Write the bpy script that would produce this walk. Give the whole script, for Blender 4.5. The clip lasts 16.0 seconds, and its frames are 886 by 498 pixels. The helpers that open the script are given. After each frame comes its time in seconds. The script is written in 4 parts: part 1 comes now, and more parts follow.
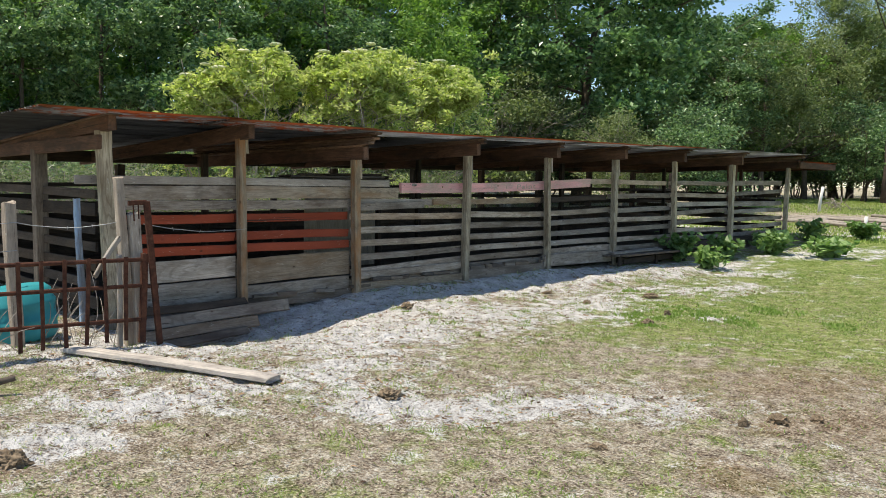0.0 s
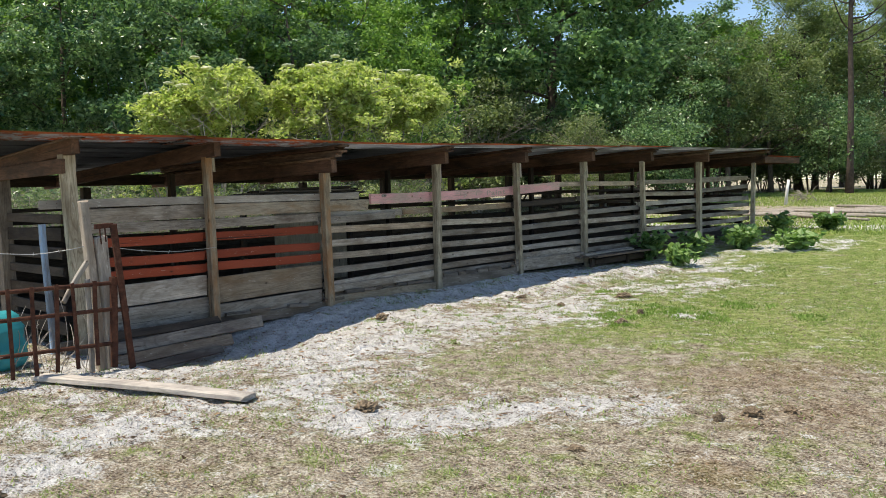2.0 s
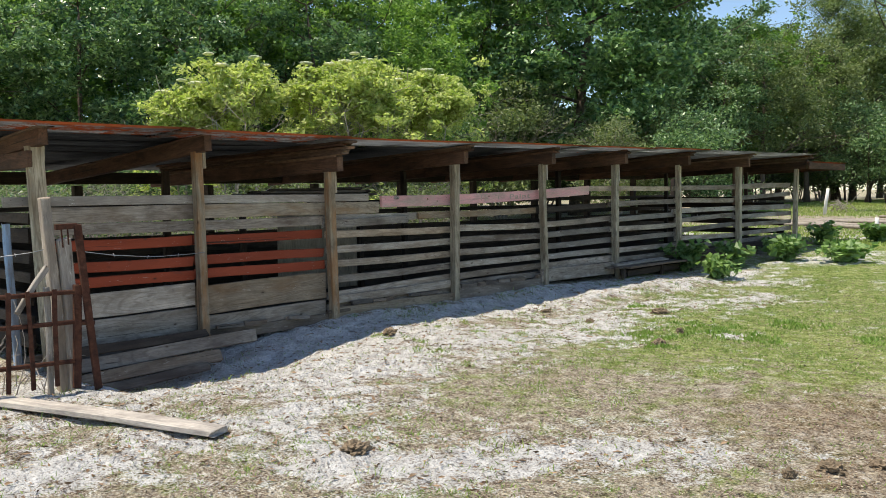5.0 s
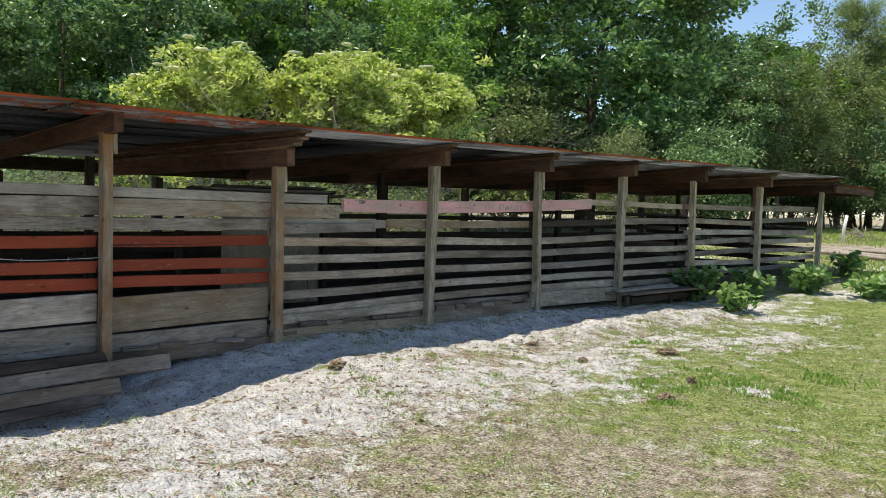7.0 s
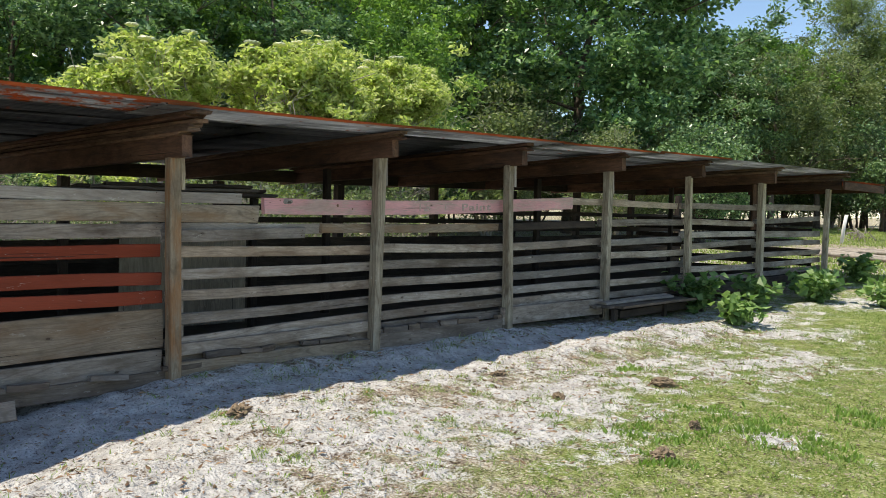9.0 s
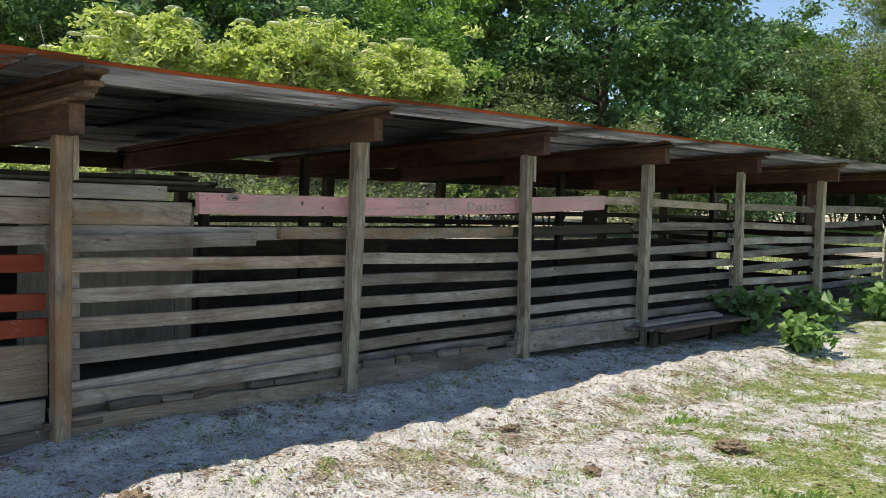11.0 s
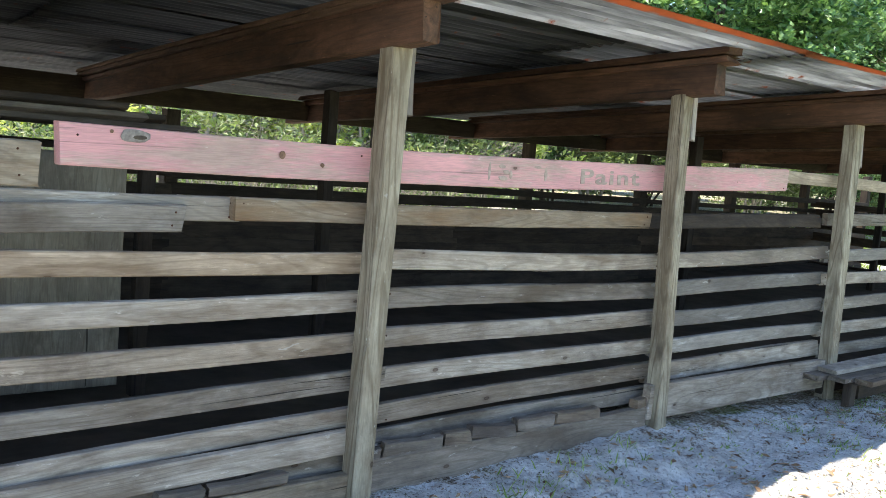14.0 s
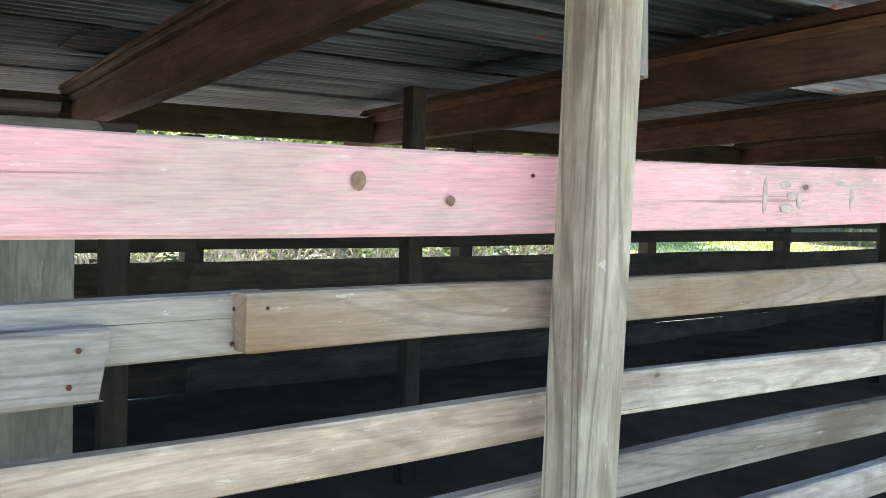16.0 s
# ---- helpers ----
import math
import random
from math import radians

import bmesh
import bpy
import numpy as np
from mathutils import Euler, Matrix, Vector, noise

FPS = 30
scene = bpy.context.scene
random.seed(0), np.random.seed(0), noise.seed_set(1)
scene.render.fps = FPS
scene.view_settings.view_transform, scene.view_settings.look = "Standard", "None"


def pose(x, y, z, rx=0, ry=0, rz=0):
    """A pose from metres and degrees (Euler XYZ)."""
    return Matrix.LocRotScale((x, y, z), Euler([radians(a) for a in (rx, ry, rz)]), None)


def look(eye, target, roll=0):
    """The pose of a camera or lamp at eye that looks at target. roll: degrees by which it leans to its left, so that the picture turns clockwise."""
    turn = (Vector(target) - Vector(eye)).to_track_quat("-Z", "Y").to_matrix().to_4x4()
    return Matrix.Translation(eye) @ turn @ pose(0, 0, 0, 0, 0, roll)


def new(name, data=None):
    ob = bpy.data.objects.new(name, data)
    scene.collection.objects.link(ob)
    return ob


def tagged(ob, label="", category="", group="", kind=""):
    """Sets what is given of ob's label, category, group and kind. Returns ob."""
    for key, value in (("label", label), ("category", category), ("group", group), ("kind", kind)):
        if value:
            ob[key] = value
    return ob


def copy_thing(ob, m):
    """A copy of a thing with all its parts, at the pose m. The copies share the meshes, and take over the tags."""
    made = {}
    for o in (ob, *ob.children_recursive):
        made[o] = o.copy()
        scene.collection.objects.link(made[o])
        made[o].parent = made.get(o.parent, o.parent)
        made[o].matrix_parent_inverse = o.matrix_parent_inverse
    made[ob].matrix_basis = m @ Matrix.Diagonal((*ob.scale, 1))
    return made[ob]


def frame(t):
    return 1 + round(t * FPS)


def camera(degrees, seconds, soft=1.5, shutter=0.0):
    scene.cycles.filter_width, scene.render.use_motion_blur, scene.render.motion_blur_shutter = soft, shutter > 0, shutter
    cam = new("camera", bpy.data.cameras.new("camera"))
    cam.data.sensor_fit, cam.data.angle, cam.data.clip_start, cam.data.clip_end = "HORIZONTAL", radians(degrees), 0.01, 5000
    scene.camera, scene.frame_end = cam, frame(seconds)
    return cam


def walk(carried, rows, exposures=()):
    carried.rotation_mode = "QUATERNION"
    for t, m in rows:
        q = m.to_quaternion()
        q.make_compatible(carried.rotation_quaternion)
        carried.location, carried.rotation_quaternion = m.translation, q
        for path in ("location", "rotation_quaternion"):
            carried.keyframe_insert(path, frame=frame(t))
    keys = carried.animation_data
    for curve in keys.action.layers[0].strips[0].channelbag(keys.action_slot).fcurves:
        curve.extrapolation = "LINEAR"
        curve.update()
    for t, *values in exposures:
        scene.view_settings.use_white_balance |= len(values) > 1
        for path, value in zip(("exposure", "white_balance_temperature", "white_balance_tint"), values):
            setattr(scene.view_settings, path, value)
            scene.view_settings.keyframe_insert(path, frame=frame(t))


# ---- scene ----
cam = camera(54.6, 16.0, 0.65)
METRES, EYE, TILT, LEAN, TURN = 11.8, 1.65, -2.5, 0.0, 44.2
ROWS = [
    (0.0, 0.0, 0.0, 0.0, 0.05, -2.29, -1.33),
    (0.5, -0.0, 0.0002, -0.0005, -0.14, -2.34, -0.86),
    (1.0, 0.0008, -0.0017, -0.0005, 0.09, -2.33, -0.85),
    (1.5, 0.001, -0.0027, 0.0005, -0.0, -2.03, 0.08),
    (2.0, 0.0024, -0.0008, 0.0006, -1.76, -1.74, 1.2),
    (2.5, 0.0015, 0.0009, 0.0003, -1.77, -1.79, 1.66),
    (3.0, 0.0017, 0.0062, -0.0008, -1.38, -1.81, 1.83),
    (3.5, -0.0034, 0.0243, -0.0024, -1.19, -1.55, 1.27),
    (4.0, -0.0021, 0.0431, -0.0023, -1.0, -1.46, 1.57),
    (6.5, 0.0418, 0.1978, 0.0031, 1.52, -0.8, -1.71),
    (7.0, 0.0468, 0.2388, 0.0048, 0.43, -0.77, -2.31),
    (7.5, 0.0604, 0.2755, 0.0054, 1.2, -0.62, -1.85),
    (8.0, 0.0688, 0.3111, 0.0075, 1.23, -0.72, -2.76),
    (8.5, 0.0737, 0.3488, 0.0105, -1.31, -0.46, -2.93),
    (9.0, 0.0814, 0.3861, 0.0085, -0.15, -0.51, -1.79),
    (9.5, 0.0804, 0.4255, 0.0097, 0.43, -0.57, -2.38),
    (12.0, 0.1024, 0.6355, 0.0214, 1.88, -1.16, -2.1),
    (12.5, 0.0996, 0.677, 0.0224, 3.69, -2.34, -3.09),
    (13.0, 0.0986, 0.7138, 0.02, 3.87, -3.34, -3.12),
    (13.5, 0.0952, 0.7582, 0.0216, 6.93, -3.45, -5.35),
    (14.0, 0.0824, 0.8011, 0.0251, 6.27, -3.33, -5.3),
    (14.5, 0.0759, 0.8393, 0.027, 7.82, -3.19, -3.09),
    (15.0, 0.0645, 0.8791, 0.0317, 13.05, -3.01, -1.91),
    (15.5, 0.0451, 0.925, 0.0299, 8.97, -0.69, -2.79),
    (16.0, 0.0291, 0.9657, 0.0291, 9.96, -1.56, -2.55),
]
EXPOSURES = [(t, stops, kelvin, 8) for t, stops, kelvin in ((0.0, 0.48, 7050), (6.5, 0.49, 7050), (9.5, 0.52, 7050), (12.0, 0.54, 7050), (12.5, 0.6, 7050), (13.0, 0.74, 7050), (13.5, 1.2, 7000), (14.0, 1.7, 6860), (14.5, 1.92, 6820), (15.0, 2.2, 6780), (15.5, 2.4, 6740), (16.0, 2.44, 6700))]
walk(cam, [(t, pose(0, 0, EYE, TILT, LEAN, TURN) @ pose(METRES * x, METRES * y, METRES * z, 90 + pitch, roll, yaw)) for t, x, y, z, yaw, pitch, roll in ROWS], EXPOSURES)

# ---- light ----
SUN_WAY = Vector((-0.17, -0.32, 1.0)).normalized()      # towards the sun
world = bpy.data.worlds.new("sky")
scene.world = world
world.use_nodes = True
sky = world.node_tree.nodes.new("ShaderNodeTexSky")
sky.sky_type, sky.sun_disc = "NISHITA", False
sky.ozone_density, sky.dust_density, sky.air_density = 2.5, 0.0, 0.8
sky.sun_elevation = math.asin(SUN_WAY.z)
sky.sun_rotation = math.atan2(SUN_WAY.x, SUN_WAY.y)
world.node_tree.nodes["Background"].inputs[1].default_value = 0.14
world.node_tree.links.new(sky.outputs[0], world.node_tree.nodes["Background"].inputs[0])
sun = new("sun", bpy.data.lights.new("sun", "SUN"))
sun.data.energy, sun.data.angle, sun.data.color = 4.0, radians(0.53), (1.0, 0.94, 0.84)
sun.matrix_world = look((0, 0, 30), Vector((0, 0, 30)) - SUN_WAY)


# ---- materials ----
class Nodes:
    """A short way to write a node tree."""

    def __init__(self, name):
        self.mat = bpy.data.materials.new(name)
        self.mat.use_nodes = True
        self.tree = self.mat.node_tree
        self.bsdf = self.tree.nodes["Principled BSDF"]
        self.out = self.tree.nodes["Material Output"]

    def put(self, socket, value):
        if isinstance(value, bpy.types.NodeSocket):
            self.tree.links.new(value, socket)
        elif isinstance(value, tuple) and len(value) == 3 and socket.type == "RGBA":
            socket.default_value = (*value, 1)
        else:
            socket.default_value = value

    def node(self, kind, **inputs):
        n = self.tree.nodes.new(kind)
        for key, value in inputs.items():
            self.put(n.inputs[key.replace("_", " ")], value)
        return n

    def noise(self, vec, scale, detail=4.0, rough=0.55, distort=0.0):
        return self.node("ShaderNodeTexNoise", Vector=vec, Scale=scale, Detail=detail, Roughness=rough, Distortion=distort).outputs["Fac"]

    def mapping(self, vec, scale=(1, 1, 1), loc=(0, 0, 0)):
        return self.node("ShaderNodeMapping", Vector=vec, Scale=scale, Location=loc).outputs[0]

    def ramp(self, fac, *stops):
        n = self.node("ShaderNodeValToRGB", Fac=fac)
        el = n.color_ramp.elements
        while len(el) < len(stops):
            el.new(0.5)
        for e, (p, c) in zip(el, stops):
            e.position = p
            e.color = (c, c, c, 1) if isinstance(c, (int, float)) else (*c, 1)
        return n.outputs[0]

    def mix(self, fac, a, b, how="MIX"):
        n = self.tree.nodes.new("ShaderNodeMix")
        n.data_type, n.blend_type = "RGBA", how
        self.put(n.inputs[0], fac), self.put(n.inputs[6], a), self.put(n.inputs[7], b)
        return n.outputs[2]

    def math(self, how, a, b=0.0):
        n = self.tree.nodes.new("ShaderNodeMath")
        n.operation = how
        self.put(n.inputs[0], a), self.put(n.inputs[1], b)
        return n.outputs[0]

    def vec(self, how, a, b):
        n = self.tree.nodes.new("ShaderNodeVectorMath")
        n.operation = how
        self.put(n.inputs[0], a), self.put(n.inputs[1], b)
        return n.outputs[0]

    def local(self):
        """Local metres, shifted by a random step for each object."""
        co = self.node("ShaderNodeTexCoord").outputs["Object"]
        rnd = self.node("ShaderNodeObjectInfo").outputs["Random"]
        step = self.node("ShaderNodeCombineXYZ", X=self.math("MULTIPLY", rnd, 57.0), Y=self.math("MULTIPLY", rnd, 31.0), Z=self.math("MULTIPLY", rnd, 43.0)).outputs[0]
        return self.vec("ADD", co, step), rnd

    def bump(self, height, strength, dist=0.005):
        n = self.node("ShaderNodeBump", Height=height, Strength=strength, Distance=dist)
        self.put(self.bsdf.inputs["Normal"], n.outputs[0])

    def done(self, color, rough=0.85, metal=0.0, spec=0.3):
        self.put(self.bsdf.inputs["Base Color"], color)
        self.put(self.bsdf.inputs["Roughness"], rough)
        self.put(self.bsdf.inputs["Metallic"], metal)
        self.put(self.bsdf.inputs["Specular IOR Level"], spec)
        return self.mat


def wood(name, light, dark, stain, paint=None, cover=0.5, knots=0.5, tone=0.35, split_by=0.8, flakes=0.4, grain=0.42):
    """Weathered timber whose grain runs along the local x axis; paint: what is left of an old coat."""
    n = Nodes(name)
    co, rnd = n.local()
    bend = n.noise(n.mapping(co, (0.9, 5, 5)), 1.0, 2.0)
    fine = n.noise(n.mapping(co, (6.0, 95, 95)), 1.0, 5.0, 0.65, 0.5)
    hair = n.noise(n.mapping(co, (14, 260, 260)), 1.0, 3.0, 0.6)
    split = n.noise(n.mapping(co, (0.55, 48, 48)), 1.0, 3.0, 0.5, 0.4)
    wide = n.noise(n.mapping(co, (1.4, 24, 24)), 1.0, 5.0, 0.65, 0.9)
    blot = n.noise(n.mapping(co, (1.6, 7, 7)), 1.0, 5.0, 0.65)
    col = n.mix(n.ramp(n.math("ADD", n.math("MULTIPLY", wide, 0.5), n.math("MULTIPLY", n.noise(n.mapping(co, (4.0, 13, 13), (3, 1, 7)), 1.0, 6.0, 0.72), 0.5)), (0.32, 0), (0.66, 1)), dark, light)
    col = n.mix(n.math("MULTIPLY", n.ramp(fine, (0.38, 1), (0.56, 0)), 0.2), col, n.mix(0.55, dark, (0.03, 0.025, 0.02)))
    ring = n.math("SINE", n.math("MULTIPLY", n.noise(n.mapping(co, (0.75, 6.5, 6.5), (9, 4, 2)), 1.0, 1.5, 0.35), 95.0))
    col = n.mix(n.math("MULTIPLY", n.ramp(ring, (0.45, 0), (1.0, 1)), grain), col, n.mix(0.35, dark, (0.05, 0.035, 0.022)))
    damp = n.noise(n.mapping(co, (2.2, 3.2, 3.2), (5, 8, 1)), 1.0, 6.0, 0.7)
    col = n.mix(1.0, col, n.ramp(damp, (0.34, (0.62, 0.59, 0.57)), (0.48, (1.0, 0.98, 0.95)), (0.64, (1.18, 1.15, 1.11))), "MULTIPLY")
    col = n.mix(n.math("MULTIPLY", n.ramp(blot, (0.46, 0), (0.66, 1)), 0.75), col, stain)
    if paint:
        edge = n.math("ADD", n.math("MULTIPLY", blot, 0.75), n.math("MULTIPLY", fine, 0.35))
        bare = n.ramp(edge, (cover - 0.06, 0), (cover + 0.08, 1))
        tint = n.mix(n.ramp(bend, (0.35, 0), (0.7, 1)), paint, tuple(min(1, c * 1.3 + 0.008) for c in paint))
        col = n.mix(n.math("SUBTRACT", 1.0, n.math("MULTIPLY", bare, 0.85)), col, tint)
    col = n.mix(n.math("MULTIPLY", n.ramp(hair, (0.36, 0.28), (0.6, 0.0)), 1.0), col, n.mix(0.6, col, (0.02, 0.016, 0.012)))
    crack = n.ramp(split, (0.295, 1), (0.312, 0))
    col = n.mix(n.math("MULTIPLY", crack, split_by), col, (0.03, 0.024, 0.02))
    vor = n.node("ShaderNodeTexVoronoi", Vector=n.mapping(co, (4.6, 9, 9)), Scale=1.0)
    reach = n.math("ADD", vor.outputs["Distance"], n.math("MULTIPLY", fine, 0.08))
    knot = n.ramp(reach, (0.0, 0.75), (0.085, 0.85), (0.10, 1), (0.125, 0.35), (0.22, 0))
    pick = n.math("GREATER_THAN", n.node("ShaderNodeSeparateColor", Color=vor.outputs["Color"]).outputs[0], 1.0 - knots)
    col = n.mix(n.math("MULTIPLY", n.math("MULTIPLY", knot, pick), 0.85), col, (0.055, 0.03, 0.018))
    spots = n.noise(n.mapping(co, (11, 40, 40)), 1.0, 4.0, 0.7)
    col = n.mix(n.math("MULTIPLY", n.ramp(spots, (0.66, 0), (0.72, 1)), 0.45), col, tuple(min(0.8, 1.5 * q) for q in light))
    hue = n.math("FRACT", n.math("MULTIPLY", rnd, 7.31))
    col = n.mix(1.0, col, n.ramp(hue, (0, (1.0, 0.96, 0.92)), (0.5, (0.98, 0.98, 0.99)), (1, (1.06, 0.93, 0.80))), "MULTIPLY")
    col = n.mix(1.0, col, n.ramp(rnd, (0, 1.0 - tone), (1, 1.0 + tone)), "MULTIPLY")
    flake = n.math("MULTIPLY", n.ramp(n.noise(n.mapping(co, (7, 30, 30), (2, 6, 9)), 1.0, 5.0, 0.7, 0.6), (0.63, 0), (0.645, 1)), n.ramp(damp, (0.5, 0), (0.62, 1)))
    col = n.mix(n.math("MULTIPLY", flake, flakes), col, (0.66, 0.62, 0.55))
    n.bump(n.math("SUBTRACT", n.math("ADD", n.math("MULTIPLY", fine, 0.7), n.math("ADD", n.math("MULTIPLY", wide, 0.4), n.math("MULTIPLY", hair, 0.35))), n.math("MULTIPLY", crack, 0.6)), 0.7, 0.004)
    return n.done(col, n.ramp(fine, (0.3, 0.75), (0.7, 0.95)))


GREY = wood("grey_wood", (0.52, 0.47, 0.41), (0.26, 0.22, 0.18), (0.17, 0.125, 0.085), knots=0.65)
TAN = wood("tan_wood", (0.45, 0.385, 0.30), (0.25, 0.20, 0.145), (0.27, 0.165, 0.085))
PALE = wood("pale_wood", (0.56, 0.52, 0.46), (0.34, 0.30, 0.26), (0.24, 0.21, 0.18))
POST = wood("post_wood", (0.66, 0.60, 0.465), (0.32, 0.27, 0.19), (0.22, 0.16, 0.10), knots=0.4, tone=0.15, grain=0.75)
# Colour lowered to stand in for shade inside the shed; also serves dark boards.
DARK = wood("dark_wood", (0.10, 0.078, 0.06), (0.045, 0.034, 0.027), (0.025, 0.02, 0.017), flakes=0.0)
RAFTER = wood("rafter_wood", (0.19, 0.105, 0.068), (0.07, 0.04, 0.027), (0.045, 0.03, 0.023), knots=0.7, flakes=0.0)
RED = wood("red_wood", (0.30, 0.24, 0.20), (0.17, 0.13, 0.11), (0.12, 0.05, 0.04), (0.27, 0.052, 0.022), 0.72, 0.2, 0.14)
PINK = wood("pink_wood", (0.66, 0.57, 0.53), (0.52, 0.43, 0.40), (0.50, 0.40, 0.37), (0.655, 0.37, 0.405), 0.57, 0.3, 0.03, 0.35)
FLAKY = wood("flaky_wood", (0.38, 0.345, 0.30), (0.19, 0.165, 0.14), (0.14, 0.11, 0.09), (0.62, 0.58, 0.52), 0.40, flakes=1.0)
STREAKED = wood("streaked_wood", (0.46, 0.42, 0.37), (0.20, 0.165, 0.13), (0.085, 0.05, 0.03), knots=0.8, tone=0.1)
STAINED = wood("stained_post_wood", (0.40, 0.34, 0.25), (0.22, 0.17, 0.11), (0.36, 0.16, 0.05), knots=0.4, tone=0.1)
BLEACHED = wood("bleached_wood", (0.70, 0.69, 0.67), (0.44, 0.43, 0.42), (0.25, 0.24, 0.235), knots=0.1, tone=0.02)
PACK = wood("packing_wood", (0.28, 0.19, 0.135), (0.10, 0.068, 0.05), (0.05, 0.035, 0.028), flakes=0.0)
SILL = wood("sill_wood", (0.27, 0.235, 0.20), (0.13, 0.11, 0.09), (0.10, 0.075, 0.055))
OLD = wood("old_post_wood", (0.27, 0.24, 0.205), (0.12, 0.10, 0.085), (0.08, 0.06, 0.05))
BLUE = wood("blue_wood", (0.36, 0.37, 0.38), (0.20, 0.20, 0.21), (0.14, 0.13, 0.12), (0.30, 0.42, 0.58), 0.52, 0.2)
PLY = wood("plywood", (0.46, 0.42, 0.34), (0.32, 0.285, 0.22), (0.24, 0.21, 0.165), knots=0.15, tone=0.1)


def tin(name, rusty, edge=False, zinc_level=1.0):
    n = Nodes(name)
    co, rnd = n.local()
    streak = n.noise(n.mapping(co, (9, 0.9, 1)), 1.0, 6.0, 0.65, 0.4)
    spot = n.noise(co, 5.0, 8.0, 0.7)
    zinc = n.mix(n.ramp(streak, (0.32, 0), (0.68, 1)), tuple(zinc_level * q for q in (0.09, 0.095, 0.10)), tuple(zinc_level * q for q in (0.40, 0.41, 0.415)))
    rust = n.mix(spot, (0.10, 0.032, 0.015), (0.42, 0.13, 0.045))
    where = n.ramp(n.math("ADD", n.math("MULTIPLY", spot, 0.8), n.math("MULTIPLY", streak, 0.2)), (rusty, 0), (rusty + 0.08, 1))
    if edge:                                   # the rusted front rim of a sheet
        rim = n.node("ShaderNodeSeparateXYZ", Vector=n.node("ShaderNodeTexCoord").outputs["Object"]).outputs[0]
        rim = n.ramp(n.math("ADD", n.math("MULTIPLY", rim, 7.0), n.math("ADD", n.math("MULTIPLY", spot, 0.5), 0.45)), (0.30, 0), (0.5, 1))
        rust = n.mix(rim, rust, n.mix(spot, (0.24, 0.07, 0.027), (0.52, 0.20, 0.085)))
        where = n.math("MAXIMUM", where, rim)
    n.bump(spot, 0.25, 0.003)
    return n.done(n.mix(where, zinc, rust), n.mix(where, (0.5, 0.5, 0.5), (0.9, 0.9, 0.9)), n.math("MULTIPLY", n.math("SUBTRACT", 1.0, where), 0.3), 0.35)


# Zinc level falls from front to inner sheets, standing in for light fading inwards.
TIN = tin("galvanised_tin", 0.60, False, 1.45)
HALF_SHADED = tin("half_shaded_tin", 0.58, False, 0.95)
SHADED = tin("shaded_tin", 0.60, False, 0.36)
RUST = tin("rusted_tin", 0.30)
OXIDE = tin("half_rusted_tin", 0.47, True, 1.2)
RIM = tin("rust_edged_tin", 0.58, True, 1.5)


def iron(name):
    n = Nodes(name)
    co, rnd = n.local()
    a, b = n.noise(co, 14.0, 6.0, 0.7), n.noise(co, 90.0, 3.0)
    col = n.ramp(a, (0.3, (0.035, 0.016, 0.011)), (0.5, (0.085, 0.032, 0.019)), (0.72, (0.15, 0.066, 0.038)))
    n.bump(n.math("ADD", a, b), 0.5, 0.003)
    return n.done(col, 0.9, 0.1)


IRON = iron("rusty_iron")


def plain(name, color, rough=0.7, metal=0.0, vary=0.25, scale=6.0):
    n = Nodes(name)
    co, rnd = n.local()
    a = n.noise(co, scale, 6.0, 0.65)
    col = n.mix(n.ramp(a, (0.3, 0), (0.7, 1)), tuple(c * (1 - vary) for c in color), tuple(min(1, c * (1 + vary)) for c in color))
    n.bump(n.noise(co, scale * 8, 4.0), 0.2, 0.002)
    return n.done(col, rough, metal)


WIRE = plain("wire", (0.42, 0.42, 0.42), 0.5, 0.7)
TEAL = plain("teal_plastic", (0.03, 0.27, 0.30), 0.45, 0.0, 0.18, 3.0)
KNOT = plain("knot", (0.22, 0.13, 0.085), 0.8, 0.0, 0.4, 60.0)
GREYED = plain("greyed_knot", (0.27, 0.235, 0.21), 0.9, 0.0, 0.45, 45.0)
MARK = plain("faded_marking", (0.47, 0.36, 0.30), 0.85, 0.0, 0.3, 30.0)
DUNG = plain("dried_dung", (0.20, 0.15, 0.10), 0.95, 0.0, 0.6, 30.0)
WHITE = plain("white_paint", (0.74, 0.73, 0.70), 0.6, 0.0, 0.12)
BARK = plain("bark", (0.115, 0.09, 0.07), 0.95, 0.0, 0.5, 9.0)
PINE_BARK = plain("pine_bark", (0.085, 0.066, 0.056), 0.95, 0.0, 0.45, 7.0)
DEAD = plain("dead_wood", (0.33, 0.29, 0.25), 0.9, 0.0, 0.35, 8.0)
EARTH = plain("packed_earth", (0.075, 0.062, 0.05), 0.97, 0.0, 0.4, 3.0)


def leaf(name, a, b, through_it=0.35, rough=0.5):
    n = Nodes(name)
    isl = n.node("ShaderNodeNewGeometry").outputs["Random Per Island"]
    rnd = n.node("ShaderNodeObjectInfo").outputs["Random"]
    col = n.mix(isl, a, b)
    col = n.mix(1.0, col, n.ramp(rnd, (0, (0.80, 0.84, 0.80)), (1, (1.18, 1.12, 1.1))), "MULTIPLY")
    n.done(col, rough, 0.0, 0.5)
    tr = n.node("ShaderNodeBsdfTranslucent", Color=n.mix(1.0, col, (1.05, 1.2, 0.65), "MULTIPLY"))
    both = n.node("ShaderNodeMixShader", Fac=through_it)
    n.tree.links.new(n.bsdf.outputs[0], both.inputs[1])
    n.tree.links.new(tr.outputs[0], both.inputs[2])
    n.tree.links.new(both.outputs[0], n.out.inputs[0])
    return n.mat


